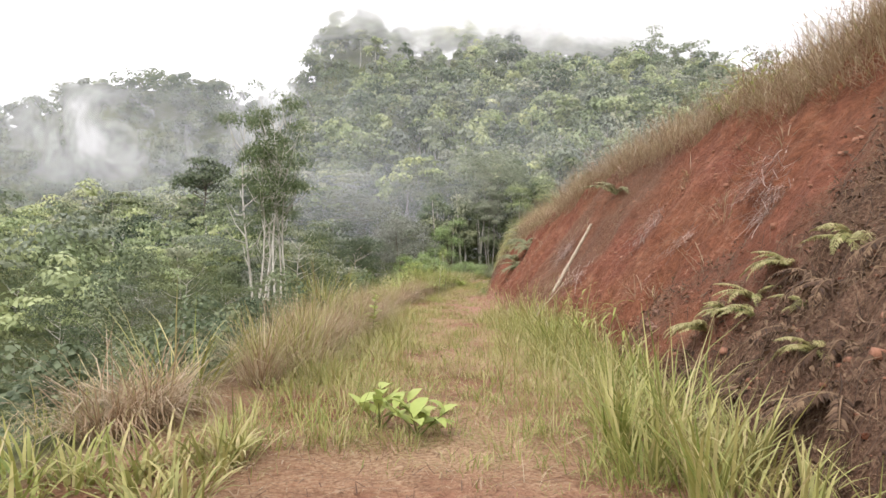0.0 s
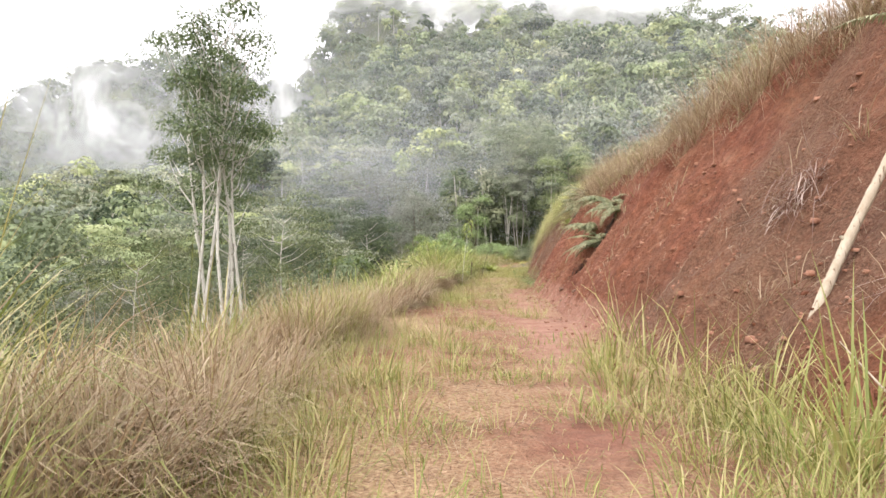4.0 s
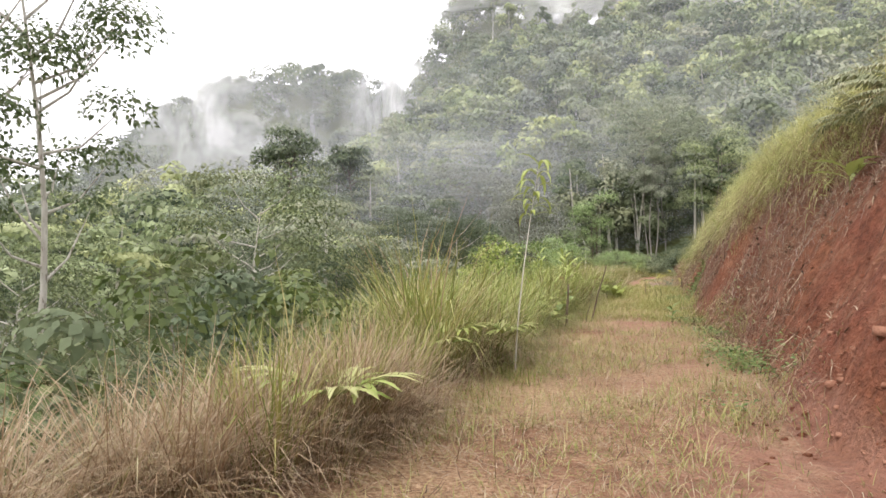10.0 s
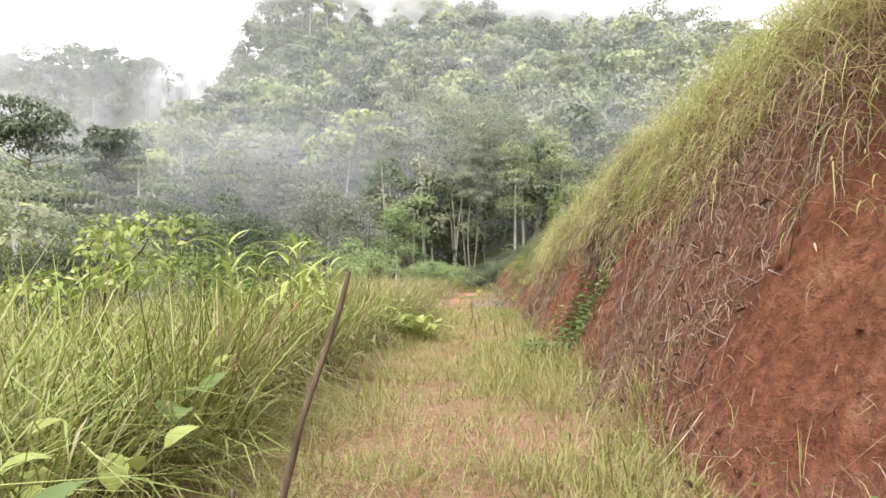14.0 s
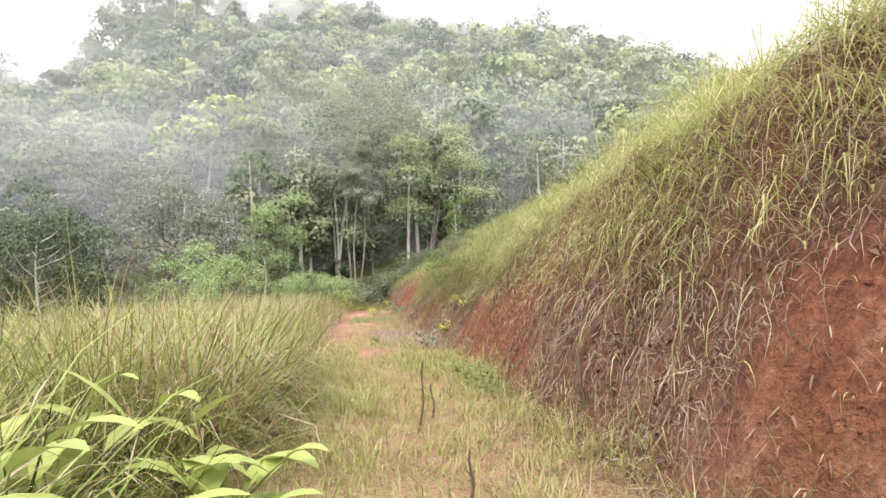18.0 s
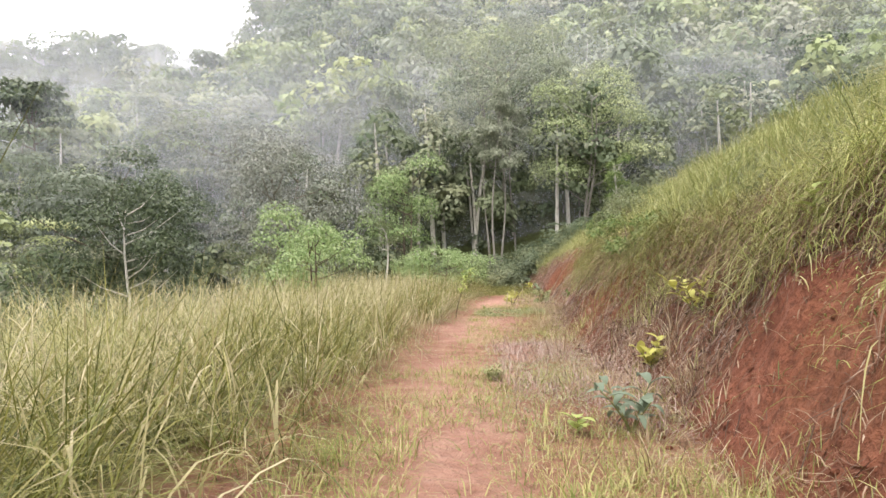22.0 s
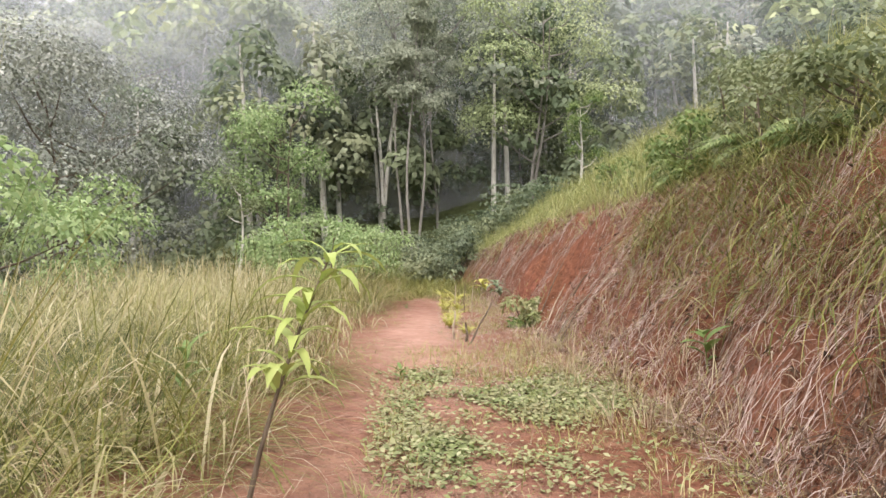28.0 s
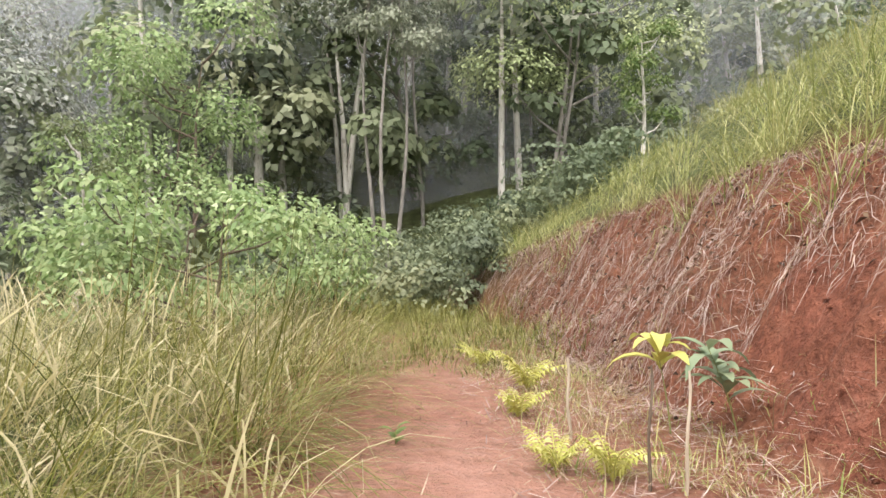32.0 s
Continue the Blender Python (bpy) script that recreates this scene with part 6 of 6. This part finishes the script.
# stretch with the twin plants
for tx, ty, th in ((1.85, 61.3, 0.35), (2.25, 61.2, 0.4)):
    broadleaf("broadleaf_plant", tx, ty, th, 40, 0.15, 0.085, YELLOW_LEAF, "bright yellow-green broad-leaved plant on the bank's foot", "plant", 1.0, None, 0.1, 0.25, "twin plants", None, 0.8, 4)
broadleaf("greyleaf_plant", 1.15, 59.3, 0.4, 28, 0.2, 0.075, leaf_material("grey_green_leaf", [(0.0, (0.1, 0.15, 0.09)), (1.0, (0.26, 0.32, 0.22))], 0.3, (0.2, 0.25, 0.16), 3.0), "grey-green large-leaved plant beside the track", "plant", 1.9, stems=4)
broadleaf("broadleaf_weed", 0.75, 59.2, 0.18, 7, 0.14, 0.09, YOUNG_LEAF, "small light green weed on the track", "weed")
bush(2.95, 66.4, 1.0, 1.1, 1500, 0.075, SHRUB_LEAF, "leafy green bush on the crest of the bank")
bush(3.5, 70.0, 0.8, 1.1, 1300, 0.07, SHRUB_LEAF, "low green bush on the crest of the bank")
broadleaf("broadleaf_plant", 2.6, 59.5, 0.5, 9, 0.2, 0.1, YOUNG_LEAF, "light green sprout on the crest of the bank")
bush(5.3, 81.4, 0.8, 0.9, 900, 0.07, SHRUB_LEAF, "yellow-green bush on the grassy slope")
for bx, by, bt in ((4.1, 72.9, 0.9), (4.3, 74.3, 1.2), (4.8, 75.5, 1.1), (5.4, 77.2, 1.3)):
    bush(bx, by, bt, bt * 1.3, 1700, 0.075, TREE_MID, "dense green bush on the crest of the red bank", 12, "bush", "crest bushes")
bush(4.6, 76.5, 0.9, 1.2, 1500, 0.075, SHRUB_LEAF, "yellow-green bush on the grassy slope")
x, y = scatter(6, 62, 67, plus(bank_foot, 0.1), plus(bank_foot, 0.8))
stuff("bank_green_tufts", [tufts(x, y, 40, 0.1, rng.uniform(0.25, 0.45, len(x)), 0.008, 0.3, 0.8)], GRASS_HILL, "fresh green grass tufts on the red bank")

# last stretch
broadleaf("bamboo_sapling", -0.36, 70.65, 1.25, 40, 0.3, 0.055, YOUNG_LEAF, "leafy sapling with long pale drooping leaves on a brown stalk", "sapling", 2.2, DEAD_WOOD, 0.3, 0.5, "", 0.35, 1.0)
broadleaf("bamboo_sapling", -1.15, 72.6, 0.55, 9, 0.3, 0.06, SHRUB_LEAF, "small drooping sapling in front of the grass", "sapling", 1.3)
stake(1.35, 76.6, 0.75, 0.016, 0.55, 20, "dark broken stick leaning over the track")
stake(1.26, 77.3, 0.5, 0.02, 0.04, 0, "pale grey wooden stake in the track's verge", POLE_WOOD)
stake(1.4, 76.9, 0.36, 0.022, 0.02, 90, "brown wooden stake in the track's verge")
stake(1.96, 81.5, 0.72, 0.009, 0.03, 0, "thin dark stake beside the young plants")
stake(1.91, 82.5, 0.62, 0.012, -0.03, 0, "pale grey stake among yellow-green plants", POLE_WOOD)
stake(2.1, 81.4, 0.7, 0.01, 0.05, 10, "thin pale stake beside the young plants", POLE_WOOD)
for px_, py_, ph in ((1.47, 79.3, 0.32), (1.35, 78.6, 0.24), (1.62, 81.9, 0.26), (1.86, 81.7, 0.28), (2.1, 84.2, 0.4), (1.75, 83.2, 0.3), (1.5, 77.6, 0.22), (1.95, 85.6, 0.35)):
    root = thing("young_fern", "pale yellow-green young fern beside the track", "fern", "young ferns")
    for k in range(9):
        frond((0, 0, 0), k * 0.7 + rng.uniform(-0.2, 0.2), rng.uniform(0.2, 0.6), ph * rng.uniform(0.8, 1.3), rng.uniform(0.8, 1.3), YELLOW_LEAF, root, 11, 0.25)
    root.matrix_world = pose(px_, py_, float(height(px_, py_)))
broadleaf("broadleaf_plant", 2.95, 82.3, 0.62, 16, 0.3, 0.1, leaf_material("dull_leaf", [(0.0, (0.12, 0.19, 0.11)), (1.0, (0.3, 0.38, 0.22))], 0.4, (0.36, 0.36, 0.2), 3.0), "young tree with drooping dull green leaves", "sapling", 1.7, None, 0.3, 0.45, "", 3.0, 0.6)
broadleaf("broadleaf_plant", 2.6, 82.5, 0.66, 9, 0.34, 0.11, YELLOW_LEAF, "young tree with yellow drooping leaves", "sapling", 2.3, None, 0.15, 0.72, "", None, 0.6)
broadleaf("broadleaf_weed", 0.8, 82.6, 0.14, 6, 0.1, 0.06, SHRUB_LEAF, "tiny green weed on the bare track", "weed")
broadleaf("broadleaf_weed", 0.4, 74.3, 0.16, 7, 0.14, 0.04, SHRUB_LEAF, "tiny dry weed on the bare track", "weed")
broadleaf("broadleaf_plant", 2.7, 72.7, 0.35, 8, 0.25, 0.1, SHRUB_LEAF, "pale green plant on the red bank", "plant")
bush(2.75, 79.2, 0.7, 0.95, 900, 0.085, WEED_LEAF, "dusty green bush at the bank's foot")
bush(2.5, 78.8, 0.4, 0.5, 260, 0.075, SHRUB_LEAF, "low green bush at the bank's foot")
bush(3.62, 94.1, 1.1, 0.9, 800, 0.09, TREE_DARK, "dark green bush growing on the red bank")
brush = thing("fallen_branches", "tangle of bare grey fallen branches at the bank's foot", "branches")
for k in range(9):
    p0 = np.array([2.7 + rng.uniform(-0.2, 0.5), 76.5 + rng.uniform(0, 2.5), 0.0])
    p0[2] = float(height(p0[0], p0[1])) + 0.03
    p1 = p0 + np.array([rng.uniform(0.1, 0.5), rng.uniform(-0.7, 0.5), 0])
    p1[2] = float(height(p1[0], p1[1])) + rng.uniform(0.05, 0.3)
    part("branch", tube([p0, (p0 + p1) / 2 + np.array([0, 0, 0.06]), p1], [0.012, 0.009, 0.004], 5), POLE_WOOD if k % 2 else DEAD_WOOD, brush)

# ---------------------------------------------------------------- trees that stand out
rng = np.random.default_rng(41)
for ex, ey, et in ((57, 215, 24), (64, 217, 20), (69, 214, 22), (79, 216, 21), (91, 214, 26), (100, 212, 28)):
    ob = make_tree("emergent_tree", et, 11, 9, 700, 0.7, FOREST_B, BARK_GREY, 0.72, 0.0, 0.2, "tall flat-crowned tree on the mountain's shoulder", 0.35)
    tagged(ob, group="emergent trees")
    ob.matrix_world = pose(ex, ey, float(height(ex, ey)) - 0.5)
GUM_LEAF = leaf_material("gum_leaf", [(0.0, (0.06, 0.1, 0.035)), (0.6, (0.14, 0.19, 0.075)), (1.0, (0.26, 0.3, 0.16))], 0.3, (0.2, 0.22, 0.11), 0.6, 0.3)
for gx, gy, gh in ((-10.35, 30.1, 12.0), (-9.95, 30.4, 13.0), (-9.65, 30.9, 12.6), (-9.45, 30.5, 12.4), (-9.18, 30.95, 11.0)):
    ob = make_tree("gum_tree", gh + 1.0, 2.7, 14, 1800, 0.12, GUM_LEAF, BARK_PALE, 0.58, rng.uniform(-0.02, 0.02), 0.068, "tall slender tree with a pale white trunk and sparse crown")
    tagged(ob, group="pale slender trees")
    ob.matrix_world = pose(gx, gy, float(height(gx, gy)) - 0.1)


for gx, gy, top in ((-12.4, 34.8, 10.6), (-11.7, 35.6, 9.6)):
    base = float(height(gx, gy))
    ob = make_tree("gum_tree", top - base, 3.6, 18, 3600, 0.13, GUM_LEAF, BARK_PALE, 0.42, rng.uniform(-0.02, 0.02), 0.085, "tall pale-trunked tree with a loose dark crown below the track")
    tagged(ob, group="pale slender trees")
    ob.matrix_world = pose(gx, gy, base - 0.1)
for ux, uy, top, wide in ((-45.5, 107, 19.5, 10.5), (-37.5, 109, 19.5, 6.5)):
    base = float(height(ux, uy))
    ob = make_tree("umbrella_tree", top - base, wide, 16, 2600, 0.5, TREE_DARK, BARK_BROWN, 0.7, 0.0, 0.2, "dark flat-crowned tree standing above the valley forest", 0.45)
    tagged(ob, group="umbrella trees")
    ob.matrix_world = pose(ux, uy, base - 0.3)


def tree_at(x, y, tall, wide, lobes, leaves, leaf, mat, bark, clear, label, multi=1, name="tree", base=None):
    ob = make_tree(name, tall, wide, lobes, leaves, leaf, mat, bark, clear, rng.uniform(-0.03, 0.03), 0.05 + tall * 0.006, label, 0.78, multi)
    ob.matrix_world = pose(x, y, float(height(x, y)) - 0.15 if base is None else base)
    return ob


tree_at(4.5, 106.5, 16, 13, 24, 20000, 0.17, FOREST_C, BARK_GREY, 0.25, "large spreading grey-trunked tree at the end of the track", 2)
tree_at(8.5, 103.5, 12, 9, 16, 11000, 0.17, FOREST_A, BARK_GREY, 0.2, "broad green tree on the slope", 2)
tree_at(-4.7, 98.3, 8.0, 5.8, 16, 6000, 0.17, TREE_LIGHT, BARK_BROWN, 0.25, "light green feathery tree at the forest edge", 2)
tree_at(-15.5, 106.5, 14, 13, 20, 18000, 0.18, TREE_GREY, BARK_BROWN, 0.2, "large grey-green tree with dull dusty leaves", 2)
tree_at(-12.0, 94.0, 11, 9, 20, 18000, 0.16, TREE_GREY, BARK_BROWN, 0.2, "grey-green broad-leaved tree beside the grass", 2)
tree_at(-20.0, 88.0, 11, 9, 16, 12000, 0.19, TREE_DARK, BARK_BROWN, 0.25, "dark-branched green tree below the bench", 2)
tree_at(-15.6, 84.0, 9, 6, 12, 9000, 0.16, TREE_DARK, BARK_PALE, 0.4, "green tree with a pale leaning trunk")
tree_at(9.4, 97.4, 6.2, 2.2, 10, 2600, 0.12, SHRUB_LEAF, BARK_PALE, 0.4, "slim young tree with a round yellow-green crown")
for tx, ty, th in ((1.2, 101.5, 13), (1.8, 100.6, 14), (2.3, 101.2, 12.5), (3.2, 104.0, 13), (7.5, 108, 14), (8.8, 107, 13)):
    ob = make_tree("slender_tree", th, 2.8, 7, 2600, 0.17, FOREST_C, BARK_GREY, 0.62, 0.0, 0.075, "slender forest tree with a bare pale trunk")
    tagged(ob, group="slender pale trees")
    ob.matrix_world = pose(tx, ty, float(height(tx, ty)) - 0.15)
for k in range(7):
    tx, ty = -19 + 1.9 * k + rng.uniform(-0.5, 0.5), 121 + rng.uniform(-2, 3)
    ob = make_tree("slender_tree", 13 + rng.uniform(-1, 3), 2.4, 6, 1100, 0.21, FOREST_A, BARK_PALE, 0.8, 0.0, 0.08, "tall bare pale trunk rising over the forest")
    tagged(ob, group="slender pale trees")
    ob.matrix_world = pose(tx, ty, float(height(tx, ty)) - 0.15)
bush(-5.5, 76.8, 2.9, 3.6, 4000, 0.12, TREE_LIGHT, "light green feathery bush rising out of the tall grass", 14)
bush(-1.6, 87.8, 2.4, 3.4, 5000, 0.115, TREE_LIGHT, "light green feathery bush at the end of the tall grass", 16)
bush(-0.2, 91.0, 2.2, 2.8, 2600, 0.12, TREE_LIGHT, "light green bush near the track's end", 12)
bush(-9.3, 86.0, 4.4, 4.6, 4200, 0.15, TREE_LIGHT, "yellow-green bush at the forest edge", 14)
tree_at(-4.9, 92.5, 4.2, 1.6, 6, 800, 0.11, TREE_MID, BARK_PALE, 0.65, "thin white-trunked young tree in front of the dark forest")
